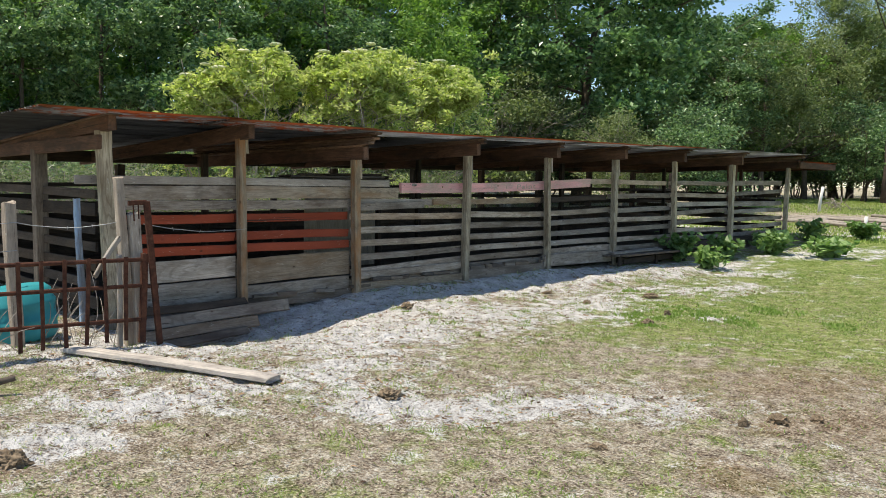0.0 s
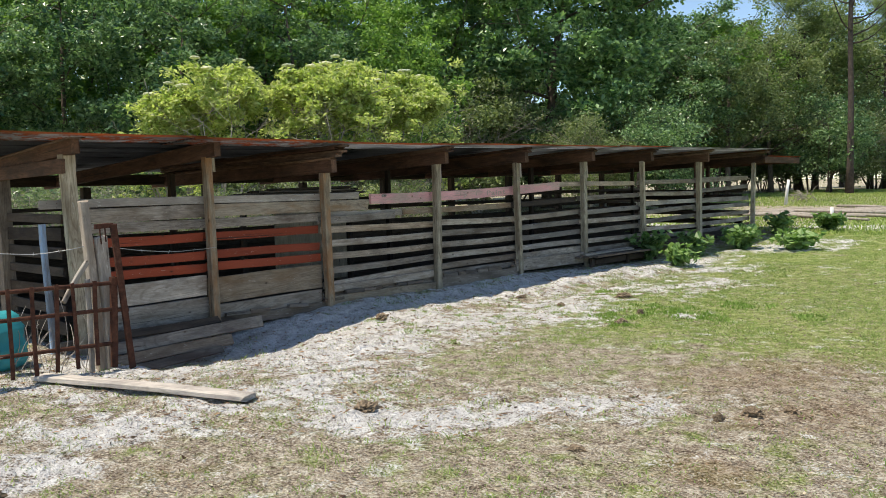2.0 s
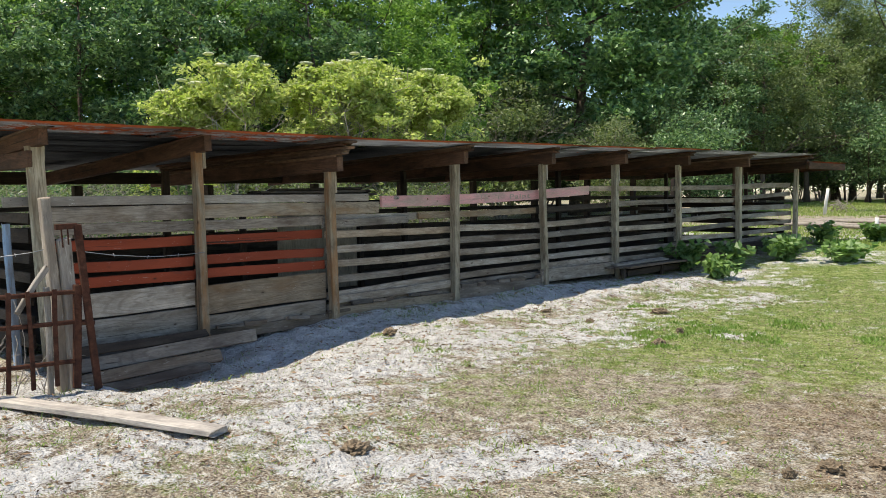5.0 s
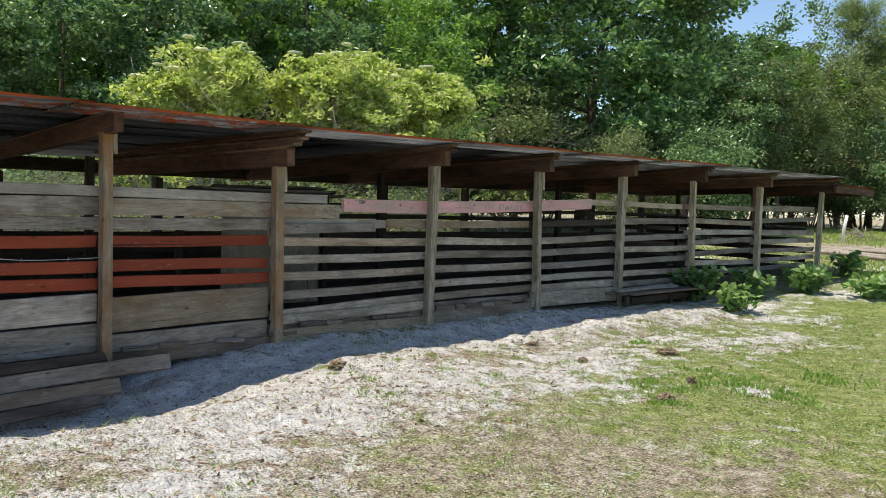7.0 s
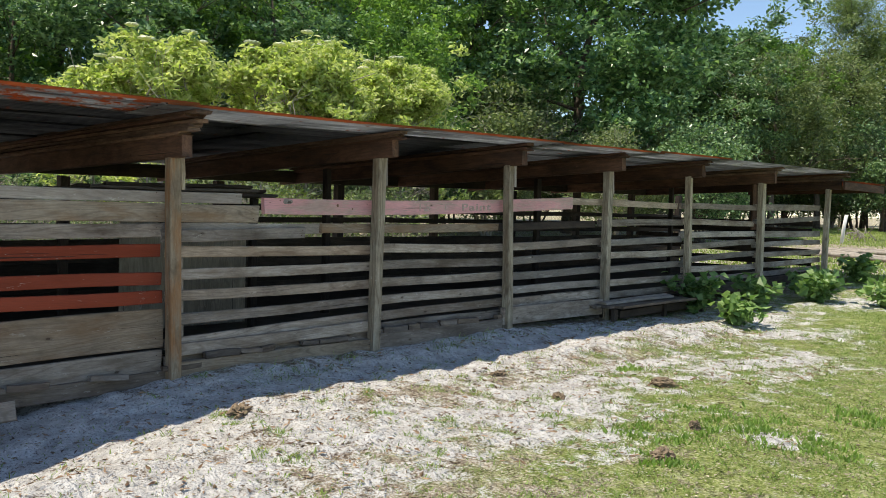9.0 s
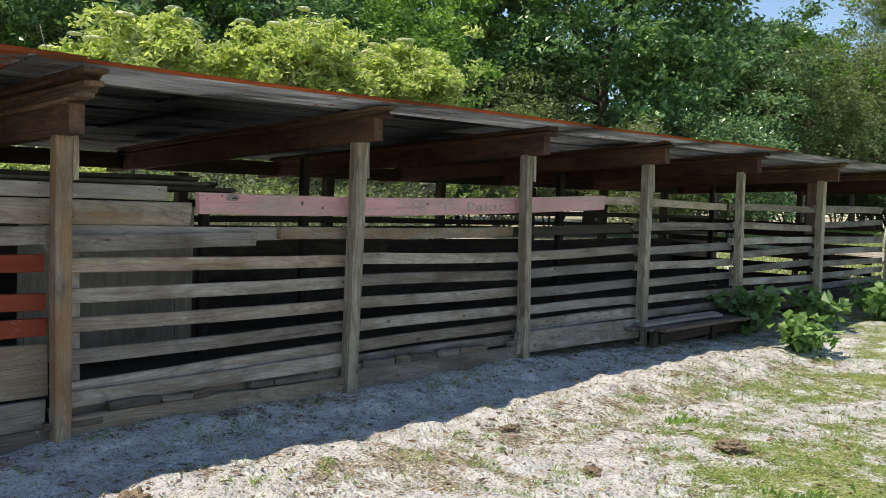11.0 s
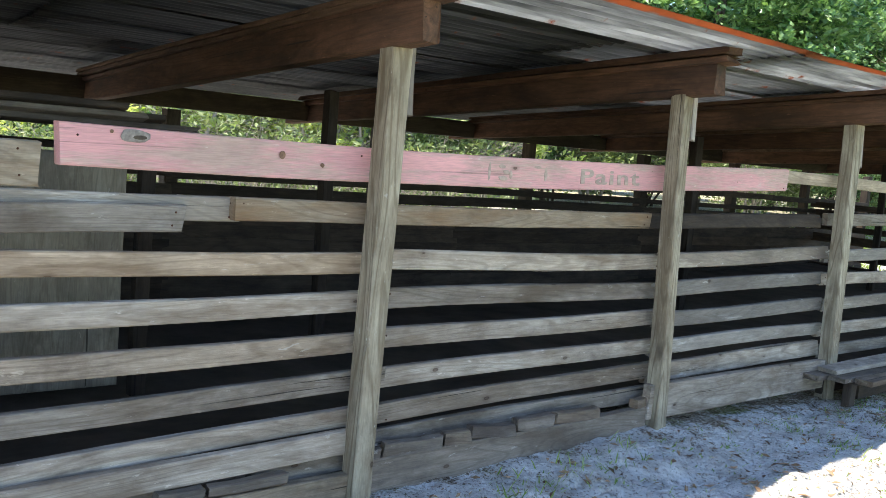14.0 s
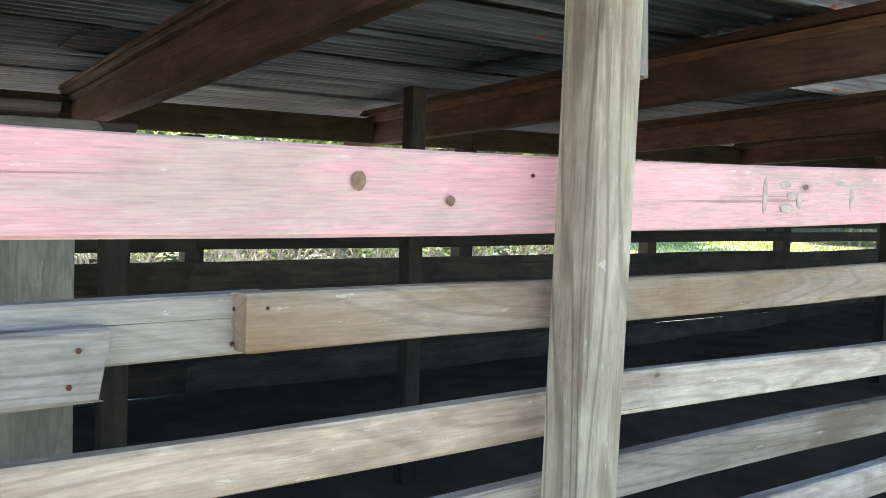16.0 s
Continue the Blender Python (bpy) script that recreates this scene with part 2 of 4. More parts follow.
OAK_LEAF = leaf("oak_leaf", (0.035, 0.105, 0.045), (0.31, 0.45, 0.23), 0.36, 0.32)
MAPLE_LEAF = leaf("bright_leaf", (0.09, 0.20, 0.04), (0.30, 0.45, 0.12), 0.42)
BIG_LEAF = leaf("big_oak_leaf", (0.04, 0.12, 0.045), (0.31, 0.47, 0.21), 0.36, 0.30)
SHRUB_LEAF = leaf("elder_leaf", (0.33, 0.42, 0.11), (0.74, 0.74, 0.38), 0.55)
DUSK_LEAF = leaf("grey_leaf", (0.09, 0.14, 0.055), (0.29, 0.345, 0.165), 0.38)
NEEDLE = leaf("pine_needle", (0.10, 0.16, 0.05), (0.26, 0.34, 0.13), 0.35)
WEED_LEAF = leaf("weed_leaf", (0.10, 0.20, 0.055), (0.30, 0.44, 0.17), 0.35)
LOW_LEAF = leaf("low_weed_leaf", (0.17, 0.29, 0.05), (0.36, 0.50, 0.14), 0.4)
GRASS = leaf("grass_blade", (0.14, 0.235, 0.045), (0.42, 0.52, 0.17), 0.38)
STRAW = leaf("dry_litter", (0.11, 0.07, 0.042), (0.66, 0.57, 0.43), 0.1, 0.8)
RUSSET = leaf("brown_litter", (0.09, 0.05, 0.03), (0.42, 0.29, 0.18), 0.1, 0.8)
BLOOM = leaf("white_flower", (0.62, 0.62, 0.45), (0.78, 0.77, 0.62), 0.3)


def ground_mat():
    n = Nodes("ground_soil")
    co = n.node("ShaderNodeTexCoord").outputs["Object"]

    def given(name):
        a = n.node("ShaderNodeAttribute")
        a.attribute_name = name
        return a.outputs["Fac"]

    sand, green, brown = given("sand"), given("green"), given("brown")
    a, b, c = n.noise(co, 0.8, 6.0, 0.6), n.noise(co, 7.0, 7.0, 0.7), n.noise(co, 55.0, 4.0, 0.6)
    d, e = n.noise(co, 130.0, 3.0, 0.7), n.noise(co, 17.0, 3.0, 0.5)
    mid = n.noise(n.mapping(co, (1, 1, 1), (7, 3, 0)), 3.0, 6.0, 0.68, 0.3)
    grit = n.math("ADD", n.math("MULTIPLY", b, 0.35), n.math("ADD", n.math("MULTIPLY", c, 0.4), n.math("MULTIPLY", d, 0.25)))
    dirt = n.ramp(grit, (0.40, (0.07, 0.048, 0.034)), (0.455, (0.26, 0.20, 0.15)), (0.51, (0.47, 0.40, 0.30)), (0.57, (0.75, 0.69, 0.58)))
    turf = n.ramp(grit, (0.39, (0.055, 0.07, 0.02)), (0.46, (0.20, 0.25, 0.06)), (0.53, (0.38, 0.43, 0.15)), (0.61, (0.62, 0.60, 0.34)))
    rust = n.ramp(grit, (0.40, (0.05, 0.026, 0.016)), (0.46, (0.22, 0.145, 0.09)), (0.52, (0.41, 0.31, 0.215)), (0.60, (0.62, 0.53, 0.42)))
    patch = n.math("ADD", n.math("MULTIPLY", mid, 0.75), n.math("ADD", n.math("MULTIPLY", a, 0.3), n.math("MULTIPLY", green, 0.29)))
    base = n.mix(n.ramp(patch, (0.64, 0), (0.76, 1)), dirt, turf)
    worn = n.math("ADD", brown, n.math("ADD", n.math("MULTIPLY", n.math("SUBTRACT", mid, 0.5), 1.4), n.math("SUBTRACT", grit, 0.5)))
    base = n.mix(n.ramp(worn, (0.36, 0), (0.75, 0.8)), base, rust)
    pale = n.mix(n.ramp(b, (0.30, 0), (0.6, 1)), (0.47, 0.44, 0.415), (0.85, 0.83, 0.805))
    pale = n.mix(n.ramp(n.math("ADD", n.math("MULTIPLY", c, 0.6), n.math("MULTIPLY", d, 0.4)), (0.39, 0.85), (0.465, 0.0)), pale, (0.19, 0.15, 0.115))
    edge = n.math("ADD", sand, n.math("ADD", n.math("MULTIPLY", n.math("SUBTRACT", grit, 0.5), 3.6), n.math("MULTIPLY", n.math("SUBTRACT", mid, 0.5), 1.9)))
    col = n.mix(n.ramp(edge, (0.36, 0), (0.64, 1)), base, pale)
    n.bump(n.math("ADD", n.math("ADD", n.math("MULTIPLY", b, 1.0), n.math("MULTIPLY", n.ramp(e, (0.35, 0), (0.55, 1)), 0.55)), n.math("ADD", n.math("MULTIPLY", c, 0.6), n.math("MULTIPLY", d, 0.3))), 1.0, 0.05)
    return n.done(col, 0.95, 0.0, 0.1)


SOIL = ground_mat()


# ---- builders ----
def mesh_ob(name, bm, mat, parent=None, label="", m=None):
    me = bpy.data.meshes.new(name)
    bm.to_mesh(me)
    bm.free()
    me.materials.append(mat)
    ob = new(name, me)
    if m is not None:
        ob.matrix_basis = m
    if parent is not None:
        ob.parent = parent
    if label:
        tagged(ob, label)
    return ob


def part(name, bm, mat, parent, label="", m=None):
    return mesh_ob(name, bm, mat, parent, label, m)


def empty(name, m, label, category, group="", kind=""):
    ob = new(name)
    ob.matrix_basis = m
    return tagged(ob, label, category, group, kind)


def along(p0, p1, up=(0, 0, 1)):
    p0, p1 = Vector(p0), Vector(p1)
    x = (p1 - p0).normalized()
    z = Vector(up) - x * x.dot(Vector(up))
    z.normalize()
    y = z.cross(x)
    m = Matrix((x, y, z)).transposed().to_4x4()
    m.translation = p0
    return m


def beam_bm(length, wide, thick, seg=4, warp=0.004, chamfer=0.005, ragged=0.012, sag=0.0):
    """A sawn member from 0 to length on x, with eased edges, some warp and uneven ends."""
    bm = bmesh.new()
    c = min(chamfer, thick * 0.3, wide * 0.3)
    y, z = thick / 2, wide / 2
    ring = [(y - c, -z), (y, -z + c), (y, z - c), (y - c, z), (-y + c, z), (-y, z - c), (-y, -z + c), (-y + c, -z)]
    off, twist = random.uniform(0, 9), random.uniform(-1, 1) * warp * 2
    rows = []
    for i in range(seg + 1):
        f = i / seg
        dy, dz = warp * math.sin(off + 4 * f), warp * math.sin(off * 2 + 5 * f) - sag * 4 * f * (1 - f)
        end = 1 if i in (0, seg) else 0
        rows.append([bm.verts.new((f * length + end * random.uniform(-ragged, ragged), a + dy + twist * f * b / z + random.uniform(-1, 1) * warp * 0.2,
                                   b + dz + random.uniform(-1, 1) * warp * 0.3)) for a, b in ring])
    for p, q in zip(rows, rows[1:]):
        for i in range(8):
            bm.faces.new((p[i], p[i - 1], q[i - 1], q[i]))
    bm.faces.new(rows[0])
    bm.faces.new(rows[-1][::-1])
    bmesh.ops.recalc_face_normals(bm, faces=bm.faces)
    return bm


def member(name, p0, p1, wide, thick, mat, parent, label="", seg=4, warp=0.004, up=(0, 0, 1), chamfer=0.005, ragged=0.01, sag=0.0):
    length = (Vector(p1) - Vector(p0)).length
    m = along(p0, p1, up)
    if parent is not None:
        m = parent.matrix_basis.inverted() @ m
    return part(name, beam_bm(length, wide, thick, seg, warp, chamfer, ragged, sag), mat, parent, label, m)


def tube_bm(points, radii, sides=8, bm=None):
    bm = bm or bmesh.new()
    points = [Vector(p) for p in points]
    rows = []
    for i, p in enumerate(points):
        d = (points[min(i + 1, len(points) - 1)] - points[max(i - 1, 0)]).normalized()
        a = d.orthogonal().normalized() if i == 0 else (rows_a - d * d.dot(rows_a)).normalized()
        rows_a = a
        b = d.cross(a)
        r = radii[i] if isinstance(radii, (list, tuple)) else radii
        rows.append([bm.verts.new(p + r * (a * math.cos(2 * math.pi * k / sides) + b * math.sin(2 * math.pi * k / sides))) for k in range(sides)])
    for p, q in zip(rows, rows[1:]):
        for k in range(sides):
            f = bm.faces.new((p[k - 1], p[k], q[k], q[k - 1]))
            f.smooth = True
    bm.faces.new(rows[0][::-1])
    bm.faces.new(rows[-1])
    return bm


def raw_mesh(name, verts, faces, mat, parent=None, m=None, smooth=False):
    me = bpy.data.meshes.new(name)
    me.from_pydata(verts, [], faces)
    me.materials.append(mat)
    if smooth:
        me.polygons.foreach_set("use_smooth", [True] * len(me.polygons))
    me.update()
    ob = new(name, me)
    if m is not None:
        ob.matrix_basis = m
    ob.parent = parent
    return ob


def sprays(centres, sizes, rng, long=1.0, fold=0.25, flat=0.0):
    """Many small pointed leaves, one bent four-sided piece each: vertices and faces."""
    n = len(centres)
    d = rng.normal(size=(n, 3))
    d[:, 2] *= 1 - flat
    d /= np.linalg.norm(d, axis=1)[:, None]
    e = rng.normal(size=(n, 3))
    e[:, 2] *= 1 - flat
    e -= d * (d * e).sum(1)[:, None]
    e /= np.linalg.norm(e, axis=1)[:, None]
    u = np.cross(d, e)
    s = np.asarray(sizes)[:, None]
    tip, tail = centres + d * s * 0.5 * long, centres - d * s * 0.5 * long
    one, two = centres + e * s * 0.3 + u * s * fold * 0.3, centres - e * s * 0.3 + u * s * fold * 0.3
    v = np.stack([tail, one, tip, two], 1).reshape(-1, 3)
    f = np.arange(4 * n).reshape(-1, 4)
    return v, f


# ---- ground ----
# middle, half axes, turn, strength
SANDS = [(-7.9, 5.6, 1.05, 2.6, 0, 1.4), (-8.1, 10.5, 0.6, 4.2, 0, 1.15), (-7.8, 14.0, 0.6, 3.0, -5, 0.9), (-6.6, 5.9, 0.75, 1.5, 20, 1.05), (-3.85, 5.0, 0.6, 1.35, -42, 0.68), (-4.7, 4.0, 0.6, 1.0, -45, 0.6), (-5.6, 4.4, 0.7, 1.4, 10, 0.66),
         (-5.6, 2.9, 0.8, 1.3, 20, 0.62), (-5.3, 1.95, 0.4, 0.75, -20, 0.9), (-6.7, 3.4, 0.55, 0.6, 0, 0.75), (-6.5, 9.2, 1.0, 2.3, 8, 0.72), (-7.0, 11.6, 0.32, 0.75, 0, 0.95), (-6.25, 11.45, 0.28, 0.55, -20, 0.8), (-6.3, 12.8, 0.35, 0.85, -10, 0.85),
         (-4.9, 9.7, 0.2, 0.25, 0, 0.7), (-6.7, 8.0, 0.9, 1.5, 10, 0.8), (-6.4, 12.2, 0.9, 2.2, -5, 0.6), (-6.9, 14.6, 0.5, 1.3, -20, 0.7), (-7.0, 19.0, 0.8, 1.8, -20, 0.7), (-7.8, 25.0, 1.0, 2.0, 60, 0.8)]
# middle, half axes, turn, strength of the bare brown patches
BROWNS = [(-2.7, 7.2, 0.9, 1.5, -30, 0.7), (-2.0, 6.2, 0.6, 1.0, -20, 0.7), (-2.1, 4.55, 0.3, 0.4, 0, 0.9), (-4.6, 2.6, 0.35, 0.7, -30, 0.45), (-4.9, 1.65, 0.2, 0.2, 0, 0.8), (-5.0, 6.7, 0.5, 0.6, 0, 0.4), (-2.3, 5.6, 0.35, 0.25, 0, 0.7), (-1.6, 8.6, 0.8, 0.8, 0, 0.45)]


def spread_at(patches, x, y):
    best = 0.0
    for cx, cy, rx, ry, turn, full in patches:
        c, s = math.cos(radians(turn)), math.sin(radians(turn))
        dx, dy = x - cx, y - cy
        u, v = (c * dx + s * dy) / rx, (-s * dx + c * dy) / ry
        best = max(best, full * (1.25 - 0.75 * math.hypot(u, v)))
    return best


def sand_at(x, y):
    best = spread_at(SANDS, x, y)
    best += 0.34 * noise.noise((x * 1.1, y * 1.1, 3.0)) + 0.46 * noise.noise((x * 2.9, y * 2.9, 8.0)) + 0.26 * noise.noise((x * 8, y * 8, 4.0))
    return max(0.0, min(1.0, best))


def smooth(a, b, v):
    v = max(0.0, min(1.0, (v - a) / (b - a)))
    return v * v * (3 - 2 * v)


def lie(x, y):
    """The height of the ground."""
    z = 0.30 * smooth(12.5, 24.0, y) + 0.5 * smooth(22.0, 60.0, y)
    shed_side = smooth(-10.5, -8.9, x)
    # a washed-out hollow by the first two posts, then a low bank of sand rising to the sill
    z += smooth(-7.1, -7.75, x) * shed_side * (-0.27 * smooth(3.9, 4.5, y) * (1 - smooth(4.7, 7.6, y)) + 0.04 * smooth(7.0, 8.2, y) * (1 - smooth(12.5, 17, y)) + 0.07 * smooth(9.8, 11.5, y) * (1 - smooth(12.5, 17, y)))
    z += 0.08 * smooth(-8.1, -8.6, x) * shed_side * smooth(4.6, 6.6, y) * (1 - smooth(10, 13, y))
    if abs(x + 4) < 14 and -4 < y < 32:
        z += 0.03 * noise.noise((x * 0.6, y * 0.6, 0)) + 0.012 * noise.noise((x * 2.5, y * 2.5, 2))
    return z


def lush(x, y):
    """How green the turf is: dry near the path's start, fresh beyond."""
    return 0.40 + 0.60 * smooth(-7.6, -6.0, x + 0.1 * (y - 9)) * smooth(6.4, 9.6, y)


def bump_at(x, y, sand):
    return (0.006 + 0.04 * sand) * noise.noise((x * 4.6, y * 4.6, 5)) - 0.06 * sand * max(0.0, noise.noise((x * 8.0, y * 8.0, 7)))


def stretch(lo, hi, step, far):
    inner = list(np.arange(lo, hi, step))
    out, d, up = [], step, hi
    while up < far:
        out.append(up)
        d *= 1.22
        up += d
    down, d, lower = [], step, lo - step
    while lower > -far:
        down.append(lower)
        d *= 1.22
        lower -= d
    return down[::-1] + inner + out


def build_ground():
    xs, ys = stretch(-10.0, 1.5, 0.065, 900), stretch(0.5, 23.0, 0.075, 900)
    verts, sands, greens, browns = [], [], [], []
    for y in ys:
        for x in xs:
            inside = -10.2 < x < 1.7 and 0.3 < y < 30
            s = sand_at(x, y) if inside else 0.85 * smooth(-30, -22, x) * smooth(-12.0, -13.0, x) * smooth(2, 6, y) * smooth(30, 24, y)
            verts.append((x, y, lie(x, y) + (bump_at(x, y, s) if inside else 0.0)))
            sands.append(s)
            greens.append(lush(x, y))
            browns.append(max(0.0, min(1.0, spread_at(BROWNS, x, y))) if inside else 0.0)
    w = len(xs)
    faces = [(j * w + i, j * w + i + 1, (j + 1) * w + i + 1, (j + 1) * w + i) for j in range(len(ys) - 1) for i in range(w - 1)]
    ob = raw_mesh("ground", verts, faces, SOIL, smooth=True)
    for key, values in (("sand", sands), ("green", greens), ("brown", browns)):
        ob.data.attributes.new(key, "FLOAT", "POINT").data.foreach_set("value", values)
    tagged(ob, "white sand and patchy mown grass with dry leaf litter", "ground", kind="structure")


build_ground()

# ---- the shed ----
FRONT = -8.72
# head y, foot y, head z, foot z
POSTS = [(3.95, 4.03, 2.05, -0.12), (5.60, 5.59, 2.04, -0.02), (7.355, 7.335, 1.85, 0.05), (9.54, 9.45, 1.98, 0.08), (11.52, 11.47, 2.01, 0.10), (13.56, 13.44, 2.05, 0.06), (15.73, 15.61, 2.07, 0.1), (18.26, 18.13, 2.07, 0.15), (21.30, 21.01, 2.07, 0.2)]
BACK = -12.9
shed = empty("shed", pose(FRONT, 3.0, 0), "long open-sided pole shed of weathered grey boards", "shed")


def post_x(z):
    """The middle of the front posts, which lean back a little."""
    return -8.72 - 0.045 * z


def board_x(z):
    """The middle of the front boards."""
    return -8.839 - 0.05 * z


def roof_z(x, y):
    """The roof's underside."""
    return 2.212 + 0.0122 * max(0.0, y - 7.0) + 0.045 * (x + 8.35)


for y, foot, top, base in POSTS:
    member("post", (post_x(base - 0.3), foot, base - 0.3), (post_x(top), y, top), 0.138 if y < 4 else 0.092, 0.098, STAINED if 5 < y < 8 else POST, shed, "weathered square timber post", 8, 0.004, (0, 1, 0), 0.006, 0.003)
    # rafter on the post, with thin packing boards on it
    zb = roof_z(BACK, y) - 0.30
    member("rafter", (FRONT + 0.14, y, top + 0.085), (BACK - 0.4, y + 0.05, zb + 0.085), 0.17, 0.09, RAFTER, shed, "red-brown rough rafter", 5, 0.005)
    gap = roof_z(FRONT + 0.2, y) - top - 0.17
    layers = max(1, round(gap / 0.034))
    for k in range(layers):
        thick = max(0.02, gap / layers - 0.002)
        rise = 0.17 + gap * (k + 0.5) / layers
        out = 0.15 + 0.035 * k + random.uniform(-0.04, 0.06)
        member("packing_board", (FRONT + out, y + random.uniform(-0.02, 0.02), top + rise), (BACK, y + random.uniform(-0.03, 0.05), zb + rise), thick, random.uniform(0.10, 0.17), random.choice((PACK, PACK, RAFTER)), shed, "", 6, 0.004, ragged=0.03)

# short cleats beside the post heads
for y, z0, z1, side in ((3.95, 1.92, 2.08, 1), (5.60, 1.87, 2.05, 1), (7.35, 1.60, 1.86, 1), (9.53, 1.71, 1.99, 1), (11.52, 1.77, 2.02, 1), (13.55, 1.75, 2.06, 1)):
    member("cleat", (post_x(z0), y + 0.068 * side, z0), (post_x(z1), y + 0.068 * side, z1), 0.036, 0.085, PALE if y > 9 else POST, shed, "", 2, 0.002, (0, 1, 0))



bm = bmesh.new()
bmesh.ops.create_uvsphere(bm, u_segments=8, v_segments=5, radius=0.004)
NAIL = bpy.data.meshes.new("nail")
bm.to_mesh(NAIL)
bm.free()
NAIL.materials.append(IRON)


def board(y0, y1, z0, z1, wide, mat, out=0.0, label="", thick=0.038, sag=0.0):
    z0, z1 = 1.56 + (z0 - 1.56) * 1.025, 1.56 + (z1 - 1.56) * 1.025
    ob = member("board", (board_x(z0) + out, y0, z0), (board_x(z1) + out, y1, z1), wide, thick, mat, shed, label, max(4, int((y1 - y0) * 3)), 0.005, sag=sag)
    hold = [y0 + 0.05, y1 - 0.05] + [y + side for y, _, _, _ in POSTS for side in (-0.075, 0.085) if y0 + 0.15 < y < y1 - 0.15]
    for y in hold:
        f = (y - y0) / (y1 - y0)
        for up in (-0.27, 0.24):
            if random.random() < 0.6:
                nail = new("nail", NAIL)
                nail.parent = ob
                nail.matrix_basis = pose(y - y0 + random.uniform(-0.02, 0.02), -thick / 2 - 0.002, wide * (up + random.uniform(-0.08, 0.08)) - sag * 4 * f * (1 - f))
    return ob


def rows(y0, y1, lefts, rights, mats, wides):
    for a, b, mat, w in zip(lefts, rights, mats, wides):
        board(y0 + random.uniform(-0.03, 0.03), y1 + random.uniform(-0.03, 0.03), a, b, w, mat, random.uniform(-0.004, 0.004))


# left bays: wide boards, three red rails, two deep boards
board(3.70, 8.05, 1.535, 1.545, 0.09, FLAKY)
board(4.02, 5.60, 1.41, 1.413, 0.155, GREY, 0.003)
board(5.60, 8.22, 1.413, 1.418, 0.150, TAN, 0.003)
board(4.0, 7.30, 1.272, 1.274, 0.108, STREAKED)
for z0, z1 in ((1.12, 1.115), (0.915, 0.90), (0.765, 0.76)):
    board(4.02, 5.56, z0, z1 + 0.003, 0.103, RED, label="board with worn brick-red paint")
    board(5.58, 7.30, z0, z1, 0.103, RED, label="board with worn brick-red paint")
board(4.0, 5.56, 0.545, 0.56, 0.24, GREY)
board(4.0, 5.56, 0.29, 0.30, 0.25, GREY)
board(5.58, 7.30, 0.49, 0.515, 0.31, TAN)
board(5.58, 7.30, 0.235, 0.25, 0.185, GREY)
board(3.8, 7.32, 0.095, 0.13, 0.12, SILL, 0.03)
# middle bays
board(7.30, 8.95, 1.29, 1.29, 0.095, FLAKY, -0.02)
board(7.30, 8.71, 1.235, 1.25, 0.10, GREY, 0.022, thick=0.03)
board(8.905, 11.45, 1.29, 1.307, 0.088, TAN, 0.01)
board(11.4, 13.42, 1.31, 1.35, 0.088, DARK, -0.01)
board(8.28, 12.90, 1.487, 1.605, 0.145, PINK, 0.0, "board with faded pink paint", sag=0.028)
board(12.82, 15.6, 1.63, 1.63, 0.085, PALE, -0.01)
W = 0.089
rows(7.34, 9.63, (1.10, 0.92, 0.75, 0.565, 0.385, 0.24), (1.09, 0.93, 0.76, 0.60, 0.45, 0.27), (GREY, GREY, GREY, GREY, GREY, GREY), (W,) * 6)
rows(9.59, 11.58, (1.10, 0.935, 0.765, 0.595, 0.44, 0.335), (1.08, 0.925, 0.77, 0.61, 0.475, 0.345), (GREY, GREY, GREY, GREY, GREY, GREY), (W,) * 6)
rows(11.54, 13.55, (1.085, 0.92, 0.75, 0.59, 0.45), (1.13, 0.96, 0.77, 0.60, 0.46), (FLAKY, FLAKY, FLAKY, FLAKY, GREY), (W, W, W, W, 0.11))
rows(13.52, 15.72, (1.37, 1.11, 0.94, 0.765, 0.58, 0.43), (1.39, 1.14, 0.95, 0.78, 0.585, 0.43), (GREY, FLAKY, GREY, FLAKY, GREY, GREY), (W,) * 6)
rows(15.70, 18.24, (1.63, 1.40, 1.20, 1.03, 0.84, 0.69, 0.52), (1.65, 1.38, 1.22, 1.08, 0.89, 0.67, 0.54), (GREY, GREY, PALE, GREY, GREY, GREY, GREY), (W,) * 7)
rows(18.2, 21.15, (1.66, 1.42, 1.20, 1.03, 0.85, 0.68, 0.53), (1.69, 1.49, 1.21, 1.05, 0.87, 0.71, 0.56), (GREY, GREY, GREY, GREY, GREY, GREY, GREY), (0.11, W, 0.11, W, W, W, W))

# low boards and sill along the sand
member("sill_board", (-8.80, 7.35, 0.30), (-8.80, 9.5, 0.335), 0.10, 0.04, GREY, shed)
member("sill_board", (-8.76, 7.35, 0.135), (-8.76, 9.45, 0.14), 0.16, 0.05, TAN, shed)
member("sill_board", (-8.75, 9.45, 0.17), (-8.75, 11.40, 0.18), 0.18, 0.05, SILL, shed)
member("sill_board", (-8.74, 11.4, 0.30), (-8.74, 13.4, 0.28), 0.20, 0.05, GREY, shed)
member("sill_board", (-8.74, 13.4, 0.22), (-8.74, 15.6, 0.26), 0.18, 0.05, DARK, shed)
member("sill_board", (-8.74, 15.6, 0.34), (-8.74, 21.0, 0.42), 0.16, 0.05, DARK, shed)

